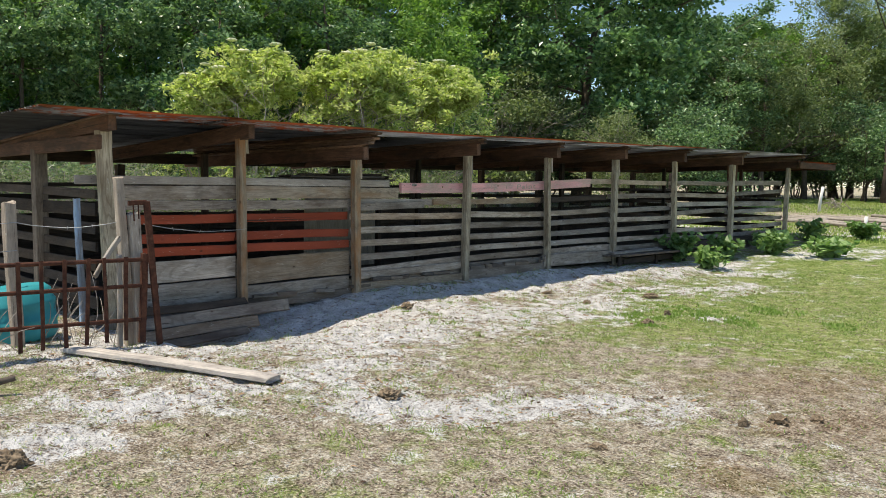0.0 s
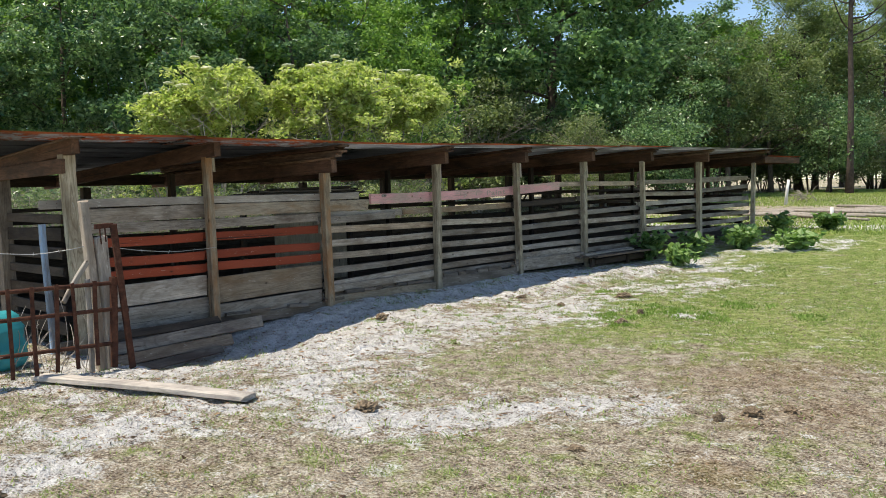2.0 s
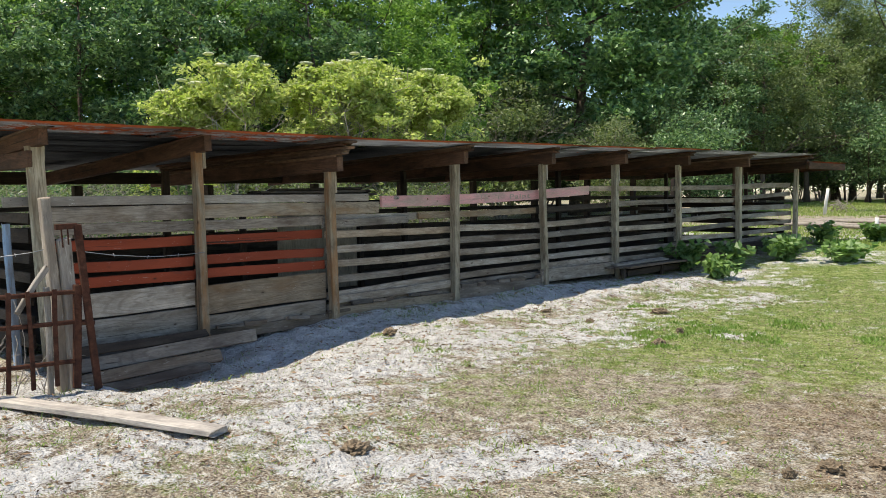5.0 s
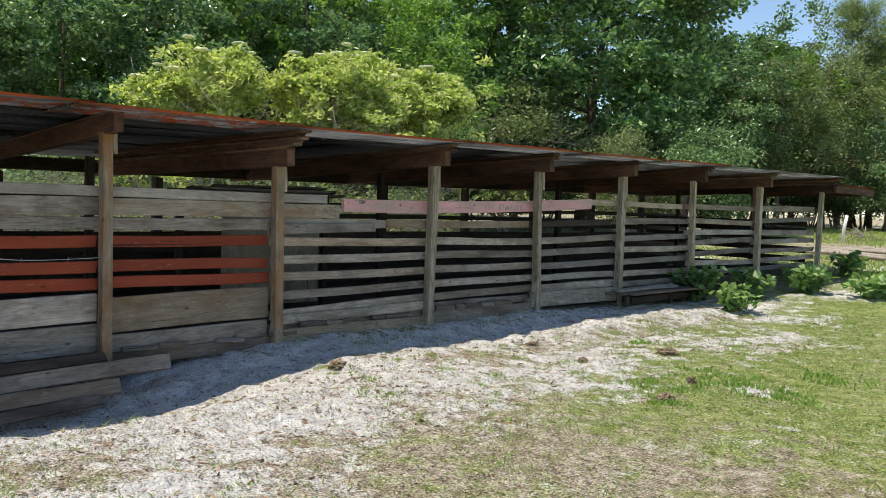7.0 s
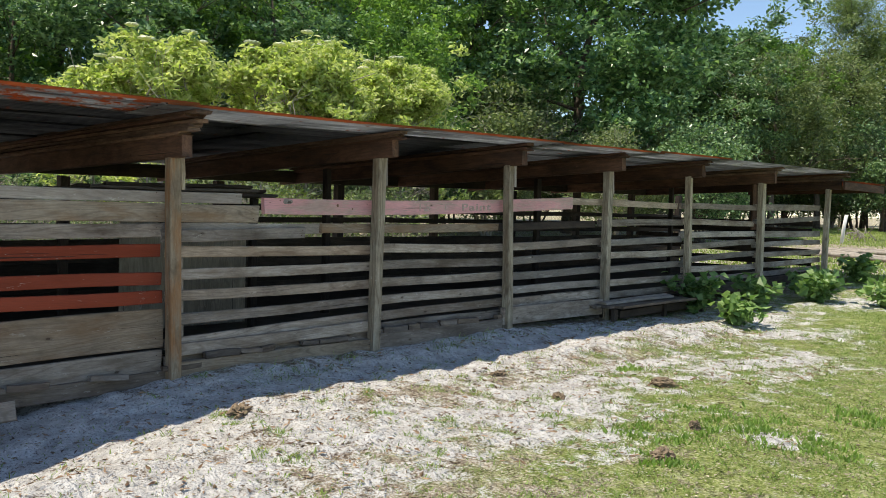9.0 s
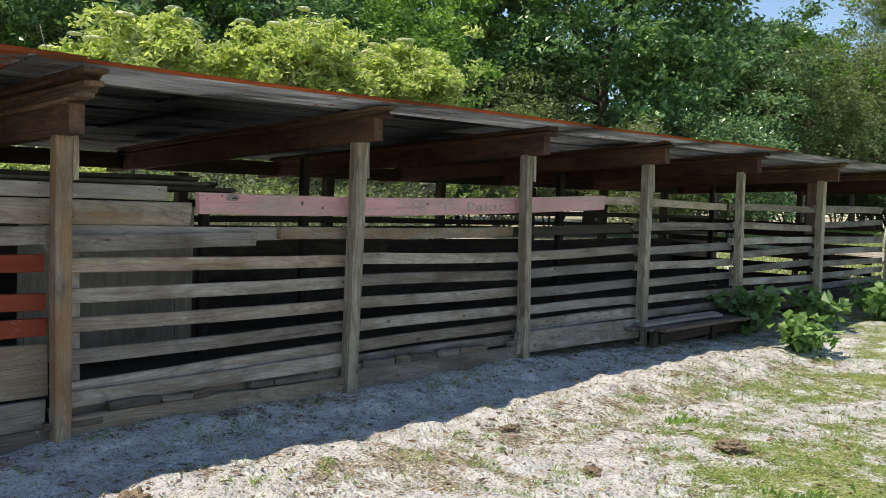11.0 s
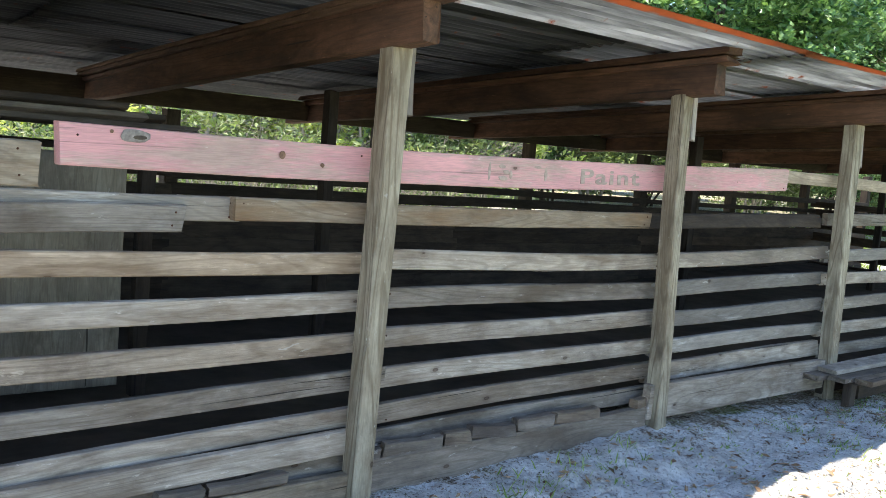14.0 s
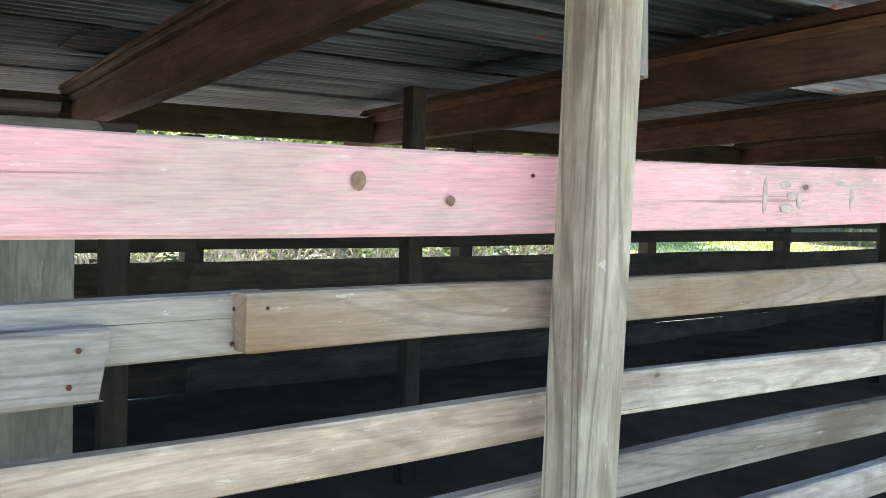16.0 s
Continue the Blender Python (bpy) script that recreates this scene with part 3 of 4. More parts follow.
# back wall, end walls, inner posts: shade inside the shed put into their dark colour
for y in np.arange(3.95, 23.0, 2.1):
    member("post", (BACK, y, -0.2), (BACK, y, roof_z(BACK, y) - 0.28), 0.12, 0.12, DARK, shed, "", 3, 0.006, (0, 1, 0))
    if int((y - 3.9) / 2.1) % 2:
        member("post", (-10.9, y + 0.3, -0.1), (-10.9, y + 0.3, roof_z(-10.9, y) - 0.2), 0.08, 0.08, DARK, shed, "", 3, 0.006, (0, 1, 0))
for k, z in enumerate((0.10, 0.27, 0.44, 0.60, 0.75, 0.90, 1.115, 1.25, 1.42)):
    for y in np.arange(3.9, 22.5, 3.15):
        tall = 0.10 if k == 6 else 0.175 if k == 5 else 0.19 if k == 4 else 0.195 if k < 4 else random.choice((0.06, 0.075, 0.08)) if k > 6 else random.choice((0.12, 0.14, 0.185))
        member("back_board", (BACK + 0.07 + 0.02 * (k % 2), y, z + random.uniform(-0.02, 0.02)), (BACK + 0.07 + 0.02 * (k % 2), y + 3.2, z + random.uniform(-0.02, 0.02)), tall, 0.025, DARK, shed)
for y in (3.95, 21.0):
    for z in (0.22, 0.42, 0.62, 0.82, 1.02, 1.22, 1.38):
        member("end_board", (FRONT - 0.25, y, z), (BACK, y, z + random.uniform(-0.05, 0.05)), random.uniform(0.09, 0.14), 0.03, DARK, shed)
member("post", (-10.45, 3.93, -0.2), (-10.45, 3.93, 1.86), 0.14, 0.13, OLD, shed, "", 5, 0.006, (0, 1, 0))
member("spacer", (board_x(0.35) - 0.03, 7.475, 0.33), (board_x(1.2) - 0.03, 7.475, 1.2), 0.07, 0.03, PALE, shed, "pale upright strip behind the board ends", 4, 0.003, (0, 1, 0))
member("end_beam", (FRONT - 0.0, 3.88, 1.93), (BACK - 0.3, 3.88, 1.80), 0.15, 0.05, RAFTER, shed)
# plywood
for y0, y1, x in ((7.6, 8.98, -10.25),):
    member("plywood_panel", (x, (y0 + y1) / 2, 0.25), (x, (y0 + y1) / 2, 1.42), y1 - y0, 0.016, PLY, shed, "weathered plywood panel", 2, 0.002, (0, 1, 0))


# ---- roof: corrugated sheets laid with the ridges along the shed ----
def sheet_bm(wide, length, seg=3, pitch=0.076, deep=0.009):
    bm = bmesh.new()
    n = int(wide / pitch * 6)
    grid = []
    sag = random.uniform(-0.008, 0.008)
    for j in range(seg + 1):
        v = j / seg * length
        grid.append([bm.verts.new((-i / n * wide, v, deep * math.cos(2 * math.pi * (i / n * wide) / pitch) + sag * math.sin(math.pi * j / seg) + random.uniform(-0.001, 0.001))) for i in range(n + 1)])
    for p, q in zip(grid, grid[1:]):
        for i in range(n):
            bm.faces.new((p[i], p[i + 1], q[i + 1], q[i])).smooth = True
    bmesh.ops.solidify(bm, geom=bm.faces[:], thickness=0.0012)
    return bm


ROOF_END, ROOF_START = 21.4, 3.15
slope = math.degrees(math.atan(0.045))
# front sheets: start, end, how far they stand out, lift, metal
for k, (y0, y1, out, lift, metal) in enumerate(((3.12, 5.3, 0.05, 0.006, OXIDE), (5.15, 7.28, 0.06, 0.0, OXIDE), (7.05, 9.7, 0.02, 0.0, RIM), (9.55, 12.1, 0.0, 0.006, RIM), (11.95, 14.2, -0.01, 0.0, RIM), (14.0, 16.05, 0.04, 0.012, RIM), (15.8, 18.7, -0.02, 0.0, TIN), (18.5, 21.45, -0.03, 0.004, TIN))):
    m = pose(-8.33 + out, y0, roof_z(-8.33, y0) + 0.012 + lift, 0.0, -slope, random.uniform(-0.25, 0.25)) @ pose(0, 0, 0, 0.25 if y0 < 6 else 0.75)
    part("roof_sheet", sheet_bm(0.72 + out, y1 - y0), metal, shed, "corrugated sheet with a rusty front edge" if metal != TIN else "", shed.matrix_basis.inverted() @ m)
lane, x = 1, -8.95
while x > BACK - 0.6:
    y, k = ROOF_START + random.uniform(-0.05, 0.05), 0
    while y < ROOF_END - 0.2:
        length = min(random.choice((3.05, 2.45, 2.75)), ROOF_END - y + random.uniform(-0.05, 0.1))
        m = pose(x + random.uniform(-0.02, 0.03), y, roof_z(x, y) + 0.012 + 0.004 * (k % 2) + 0.003 * (lane % 2), 0.0, -slope, random.uniform(-0.3, 0.3)) @ pose(0, 0, 0, 0.0 if y < 5.5 else 0.7)
        # darker zinc further in paints the shade under the roof
        part("roof_sheet", sheet_bm(0.68, length + 0.08), HALF_SHADED if lane < 4 and y > 7.4 + lane else SHADED, shed, "", shed.matrix_basis.inverted() @ m)
        y += length
        k += 1
    x -= 0.62
    lane += 1

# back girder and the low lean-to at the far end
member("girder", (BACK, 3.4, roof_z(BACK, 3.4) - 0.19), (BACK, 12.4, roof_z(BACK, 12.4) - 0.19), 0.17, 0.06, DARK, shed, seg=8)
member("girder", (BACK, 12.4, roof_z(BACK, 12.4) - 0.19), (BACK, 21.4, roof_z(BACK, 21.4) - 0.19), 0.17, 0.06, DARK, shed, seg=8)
for k in range(5):
    part("roof_sheet", sheet_bm(0.68, 2.2), RUST, shed, "rusted corrugated sheet", shed.matrix_basis.inverted() @ pose(-8.42 - 0.62 * k, 21.25, 2.235 - 0.02 * k, 0, -2, 0))
member("fascia_board", (-8.46, 21.1, 2.14), (-8.46, 23.4, 2.13), 0.15, 0.04, RAFTER, shed)
member("fascia_board", (-8.46, 23.38, 2.14), (-11.4, 23.38, 2.06), 0.15, 0.04, RAFTER, shed)
member("post", (-11.2, 23.2, 0), (-11.2, 23.2, 2.05), 0.1, 0.1, DARK, shed, "", 3, 0.004, (0, 1, 0))
member("board", (-9.6, 19.9, 1.25), (-9.6, 19.9, 2.1), 0.5, 0.03, RAFTER, shed, "", 2, 0.002, (0, 1, 0))
# packed earth inside, coloured dark to cut bounced light and deepen the shade
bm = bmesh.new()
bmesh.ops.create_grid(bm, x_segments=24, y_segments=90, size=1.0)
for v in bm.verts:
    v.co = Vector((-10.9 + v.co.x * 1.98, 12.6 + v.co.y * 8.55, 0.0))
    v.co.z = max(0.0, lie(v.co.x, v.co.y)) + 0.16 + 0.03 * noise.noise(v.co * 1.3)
tagged(mesh_ob("floor", bm, EARTH), "packed earth floor inside the shed, darkened to stand for its shade", "floor", kind="structure")
# knots and worn markings on the pink board
def on_board(y, z, wy, wz, name, mat, label, out=0.0):
    bm = bmesh.new()
    bmesh.ops.create_uvsphere(bm, u_segments=24, v_segments=14, radius=1.0)
    for v in bm.verts:
        wob = 1 + 0.22 * noise.noise(v.co * 1.6 + Vector((y * 9, 0, 0)))
        v.co = Vector((v.co.x * 0.003, v.co.y * wy / 2 * wob, v.co.z * wz / 2 * wob))
    part(name, bm, mat, shed, label, shed.matrix_basis.inverted() @ pose(board_x(z) + 0.0195 + out, y, z))


def pink_z(y):
    f = (y - 8.28) / 4.62
    return 1.487 + 0.118 * f - 0.112 * f * (1 - f)


on_board(8.53, pink_z(8.53) + 0.04, 0.105, 0.046, "knot", GREYED, "weathered grey split knot", 0.001)
on_board(8.545, pink_z(8.53) + 0.036, 0.05, 0.016, "knot_core", BARK, "dark core of the knot", 0.003)
for y, dz, w, h in ((9.105, 0.012, 0.026, 0.03), (9.287, -0.018, 0.018, 0.018), (8.45, 0.05, 0.014, 0.012), (10.9, 0.02, 0.02, 0.016), (12.3, -0.01, 0.012, 0.03)):
    on_board(y, pink_z(y) + dz, w, h, "knot", KNOT, "brown knot")
for y, dz, w, h in ((10.20, 0.0, 0.018, 0.085), (10.28, 0.025, 0.05, 0.022), (10.31, -0.002, 0.045, 0.02), (10.29, -0.032, 0.06, 0.022), (10.34, -0.012, 0.02, 0.04), (10.52, 0.03, 0.08, 0.02), (10.58, -0.004, 0.022, 0.07)):
    on_board(y, pink_z(y) + dz, w, h, "worn_marking", MARK, "faded brown stroke of old lettering", 0.0)
word = bpy.data.curves.new("lettering", "FONT")
word.body, word.size, word.extrude, word.offset, word.space_character = "Paint", 0.11, 0.0015, 0.0022, 1.15
draft = new("lettering", word)
bpy.context.view_layer.update()
letters = bpy.data.meshes.new_from_object(draft)
bpy.data.objects.remove(draft)
letters.materials.append(MARK)
lettering = new("lettering", letters)
lettering.parent = shed
lean = math.atan2(pink_z(11.3) - pink_z(10.86), 0.44)
lettering.matrix_basis = shed.matrix_basis.inverted() @ Matrix(((0, -0.05, 1, board_x(1.5) + 0.0225), (1.95 * math.cos(lean), -math.sin(lean), 0, 10.83), (1.95 * math.sin(lean), math.cos(lean), 0.05, pink_z(10.83) - 0.042), (0, 0, 0, 1)))
tagged(lettering, "faded brown hand-painted word on the pink board")
# chips and scraps on the sill
y = 5.75
while y < 11.6:
    l = random.uniform(0.12, 0.34)
    z = 0.288 if y > 9.4 else 0.243 if y > 7.3 else 0.165
    tagged(member("wood_scrap", (-8.752, y, z + random.uniform(-0.006, 0.012)), (-8.752 + random.uniform(-0.012, 0.012), y + l, z + random.uniform(-0.012, 0.012)), random.uniform(0.035, 0.062), 0.05, random.choice((SILL, OLD)), None, "short weathered offcut of board lying along the sill", 3, 0.004), category="scrap", group="offcuts on the sill")
    y += l + random.choice((0.01, 0.02, 0.04, 0.3))
for k in range(5):
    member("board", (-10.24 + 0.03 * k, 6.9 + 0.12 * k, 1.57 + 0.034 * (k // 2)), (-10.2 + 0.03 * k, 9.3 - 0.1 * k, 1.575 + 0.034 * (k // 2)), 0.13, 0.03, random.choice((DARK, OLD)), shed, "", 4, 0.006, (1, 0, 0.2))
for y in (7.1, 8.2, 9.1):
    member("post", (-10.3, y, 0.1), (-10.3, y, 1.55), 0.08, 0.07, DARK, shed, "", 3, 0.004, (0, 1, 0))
# bench of loose boards between two posts
bench = empty("bench", pose(-8.55, 13.3, 0.1), "low bench of weathered loose boards against the shed", "bench")
for k in range(3):
    member("seat_board", (-8.66 + 0.13 * k, 13.1 + 0.1 * k, 0.295 + 0.005 * k), (-8.64 + 0.13 * k, 15.9 - 0.15 * k, 0.315), 0.12, 0.035, SILL, bench, "", 6, 0.006, (1, 0, 0))
member("seat_board", (-8.62, 13.25, 0.345), (-8.60, 14.9, 0.355), 0.14, 0.03, PALE, bench, "", 4, 0.006, (1, 0, 0))
for y in (13.35, 14.6, 15.7):
    member("leg", (-8.5, y, -0.05), (-8.5, y, 0.275), 0.07, 0.06, DARK, bench, "", 2, 0.004, (0, 1, 0))
member("apron", (-8.52, 13.5, 0.19), (-8.52, 15.8, 0.21), 0.1, 0.035, DARK, bench)


# ---- gate and fence at the near end ----
gate = empty("metal_gate", pose(-7.6, 3.8, 0), "rusty iron bar gate, closed", "gate")


def rod(name, p0, p1, r, mat, parent, label="", sides=8):
    inv = parent.matrix_basis.inverted() if parent else Matrix()
    pts = [inv @ Vector(p0).lerp(Vector(p1), f) for f in (0, 0.5, 1)]
    return part(name, tube_bm(pts, r, sides), mat, parent, label)


for z0, z1 in ((0.82, 0.815), (0.585, 0.57), (0.30, 0.25)):
    rod("rail", (-7.62, 1.1, z0 + 0.02), (-7.6, 3.81, z1), 0.019, IRON, gate)
for k, y in enumerate((1.3, 1.55, 1.8, 2.05, 2.27, 2.47, 2.66, 2.85, 3.05, 3.25, 3.42, 3.61)):
    member("bar", (-7.585, y + random.uniform(-0.01, 0.01), 0.07), (-7.585, y + random.uniform(-0.015, 0.015), 0.85), 0.034, 0.02, IRON, gate, "", 3, 0.003, (0, 1, 0), 0.003, 0.003)
member("end_bar", (-7.6, 3.77, 0.03), (-7.6, 3.80, 0.87), 0.055, 0.05, IRON, gate, "", 3, 0.002, (0, 1, 0), 0.004, 0.003)
frame_bar = empty("hinge_frame", pose(-7.56, 3.9, 0), "leaning rusty angle-iron hinge frame", "gate frame")
member("upright", (-7.56, 3.93, -0.02), (-7.56, 3.80, 1.36), 0.055, 0.035, IRON, frame_bar, "", 4, 0.002, (0, 1, 0), 0.003, 0.003)
member("top_bar", (-7.57, 3.63, 1.345), (-7.57, 3.80, 1.35), 0.045, 0.03, IRON, frame_bar, "", 2, 0.001, (0, 0, 1), 0.003, 0.003)
rod("pin", (-7.58, 3.68, 1.33), (-7.58, 3.69, 1.18), 0.007, IRON, frame_bar)
rod("pin", (-7.58, 3.73, 1.33), (-7.58, 3.735, 1.2), 0.007, IRON, frame_bar)
rod("hinge", (-7.6, 3.80, 0.56), (-7.57, 3.92, 0.55), 0.018, IRON, frame_bar)


def fence_post(x, y, top, wide, mat, label, lean=(0.0, 0.0), thick=None):
    z = lie(x, y) - 0.25
    ob = member("fence_post", (x, y, z), (x + lean[0], y + lean[1], top), wide, thick or wide, mat, None, label, 8, 0.007, (0, 1, 0), 0.010, 0.02)
    return tagged(ob, category="fence post", group="fence posts by the gate")


fence_post(-7.78, 3.74, 1.57, 0.088, FLAKY, "split grey gate post, leaning and cracked", (0.0, -0.10))
fence_post(-7.72, 3.81, 1.24, 0.088, FLAKY, "short weathered post with flaking white paint", (0.0, -0.06))
fence_post(-7.66, 3.60, 0.86, 0.045, PALE, "pale splintered stake beside the gate post", (0.0, -0.03), 0.03)
fence_post(-8.95, 3.79, 1.34, 0.065, BLUE, "post with flaking light blue paint", (0.0, -0.05))
fence_post(-8.2, 2.87, 1.33, 0.10, FLAKY, "old fence post with flaking white paint", (0.0, -0.06))
fence_post(-8.4, 1.4, 1.25, 0.10, GREY, "weathered grey fence post", (0.0, 0.03))
brace = member("brace_board", (-7.70, 3.60, 1.02), (-7.62, 3.33, 0.68), 0.05, 0.03, PALE, None, "splintered pale brace board nailed to a post", 3, 0.004)
tagged(brace, category="board")


def wire(points, label):
    pts = [Vector(points[0])]
    for a, b in zip(points, points[1:]):
        a, b = Vector(a), Vector(b)
        for k in range(1, 9):
            f = k / 8
            pts.append(a.lerp(b, f) + Vector((random.uniform(-0.004, 0.004), 0, -0.05 * math.sin(math.pi * f) + random.uniform(-0.004, 0.004))))
    bm = tube_bm(pts, 0.0035, 5)
    for p in pts[2:-2:2]:
        q = p + Vector((random.uniform(-0.015, 0.015), 0.0, random.uniform(0.01, 0.02)))
        tube_bm([p - (q - p), q], 0.0025, 4, bm)
    tagged(mesh_ob("barbed_wire", bm, WIRE), label, "wire", "barbed wires")


wire([(-8.2, 0.4, 1.14), (-8.15, 2.85, 1.15), (-7.78, 3.62, 1.16)], "slack barbed wire strand between fence posts")
wire([(-8.2, 0.4, 0.88), (-8.15, 2.85, 0.90)], "slack barbed wire strand between fence posts")
wire([(-7.72, 3.85, 1.14), (-8.6, 5.55, 1.0)], "thin wire stretched from gate post to shed post")


def drum(x, y, z, r, h):
    ob = empty("barrel", pose(x, y, z, 4, -6, 20), "dented teal plastic barrel standing behind the gate", "barrel")
    bm = bmesh.new()
    prof = [(0.0, 0.0), (0.86, 0.0), (0.97, 0.05), (1.0, 0.16), (0.985, 0.30), (1.03, 0.34), (1.03, 0.38), (0.985, 0.42), (1.0, 0.62), (1.03, 0.66), (1.03, 0.70), (0.97, 0.76), (0.94, 0.90), (0.80, 0.985), (0.74, 0.97), (0.0, 0.96)]
    n = 40
    rings = []
    for f, v in prof:
        rings.append([bm.verts.new((r * f * math.cos(2 * math.pi * k / n) * (1 + 0.02 * math.sin(3 * k)), r * f * math.sin(2 * math.pi * k / n), h * v)) for k in range(n)] if f else [bm.verts.new((0, 0, h * v))])
    for p, q in zip(rings, rings[1:]):
        for k in range(n):
            loop = [p[k - 1] if len(p) > 1 else p[0], p[k] if len(p) > 1 else None, q[k] if len(q) > 1 else q[0], q[k - 1] if len(q) > 1 else None]
            f = bm.faces.new([v for v in loop if v is not None])
            f.smooth = True
    bmesh.ops.recalc_face_normals(bm, faces=bm.faces)
    part("body", bm, TEAL, ob)
    part("bung", tube_bm([(r * 0.45, 0, h * 0.95), (r * 0.45, 0, h * 0.99)], 0.03, 12), TEAL, ob, "", None)


drum(-8.62, 3.04, lie(-8.6, 3.0) - 0.02, 0.35, 0.53)

plank = member("plank", (-7.66, 3.10, lie(-7.66, 3.10) + 0.045), (-5.56, 3.84, lie(-5.56, 3.84) + 0.03), 0.19, 0.042, BLEACHED, None, "long sun-bleached grey plank lying on the sand", 8, 0.008, (0.3, -1, 0.05), 0.006, 0.04)
tagged(plank, category="plank")
for p0, p1, w, mat in (((-8.42, 3.95, 0.03), (-8.46, 6.05, 0.075), 0.13, OLD), ((-8.28, 4.0, -0.08), (-8.36, 5.55, -0.05), 0.12, SILL), ((-8.22, 4.05, -0.17), (-8.25, 5.35, -0.13), 0.09, OLD), ((-8.50, 4.1, 0.14), (-8.52, 5.5, 0.17), 0.09, DARK)):
    tagged(member("loose_board", p0, p1, w, 0.04, mat, None, "loose grey board lying against the shed foot", 6, 0.008, (-0.5, 0, 1)), category="board", group="loose boards")

# dry stalks behind the gate
g = np.random.default_rng(77)
bm = bmesh.new()
for k in range(46):
    x, y = g.uniform(-8.5, -7.66), g.uniform(1.6, 3.7)
    p = Vector((x, y, lie(x, y) - 0.02))
    way, pts = Vector((g.normal(0, 0.25), g.normal(0, 0.35), 1)).normalized(), [p]
    for j in range(5):
        way = (way + Vector(g.normal(0, 0.22, 3))).normalized()
        pts.append(pts[-1] + way * g.uniform(0.05, 0.17))
    tube_bm(pts, [0.005, 0.0045, 0.004, 0.0035, 0.003, 0.002], 4, bm)
tagged(mesh_ob("dry_stalks", bm, DEAD), "tangle of dry pale weed stalks behind the gate", "weeds", kind="stuff")

# ---- clods and sticks on the ground ----
def clod(x, y, r, tall, seed):
    bm = bmesh.new()
    bmesh.ops.create_icosphere(bm, subdivisions=4, radius=1.0)
    for v in bm.verts:
        k = 1 + 0.4 * noise.noise(v.co * 1.7 + Vector((seed, 0, 0))) + 0.35 * noise.noise(v.co * 4.5 + Vector((0, seed, 0))) + 0.25 * noise.noise(v.co * 11 + Vector((0, 0, seed)))
        v.co = Vector((v.co.x * r * k, v.co.y * r * 0.75 * k, max(-0.3, v.co.z) * tall * k))
    tagged(mesh_ob("dung_pat", bm, DUNG, None, "", pose(x, y, lie(x, y) + tall * 0.2, 0, 0, seed * 77)), "dry dark brown dung pat on the grass", "dung", "dung pats")


for k, (x, y, r, h) in enumerate(((-4.64, 4.24, 0.14, 0.06), (-2.36, 5.78, 0.11, 0.06), (-2.5, 5.54, 0.06, 0.05), (-2.2, 6.05, 0.08, 0.04), (-4.92, 1.67, 0.13, 0.08), (-7.68, 7.28, 0.15, 0.06), (-6.27, 10.69, 0.14, 0.06), (-5.17, 8.76, 0.13, 0.06), (-2.9, 4.4, 0.08, 0.03), (-7.5, 9.9, 0.10, 0.04), (-6.6, 9.6, 0.09, 0.04), (-5.4, 9.6, 0.07, 0.05))):
    clod(x, y, r * 0.68, h * 0.85, k + 1.3)
stick = mesh_ob("stick", tube_bm([(-6.62, 2.03, 0.03), (-6.55, 2.1, 0.09), (-6.5, 2.25, 0.12)], [0.025, 0.03, 0.02], 7), BARK)
tagged(stick, "short dark bent stick on the grass", "stick")


# ---- trees ----
def limb_bm(bm, p, d, length, r, depth, rng, tips):
    pts, rad, q, way = [p], [r], Vector(p), Vector(d)
    for k in range(4):
        way = (way + Vector(rng.normal(0, 0.16, 3)) + Vector((0, 0, 0.05))).normalized()
        q = q + way * length / 4
        pts.append(q.copy()), rad.append(r * (1 - 0.17 * (k + 1)))
    tube_bm(pts, rad, 6 if depth else 8, bm)
    tips.append(pts[-1])
    if depth < 2:
        for k in range(3):
            at = pts[2 + k % 3]
            w = (way + Vector(rng.normal(0, 0.75, 3))).normalized()
            limb_bm(bm, at, w, length * rng.uniform(0.45, 0.7), r * 0.45, depth + 1, rng, tips)


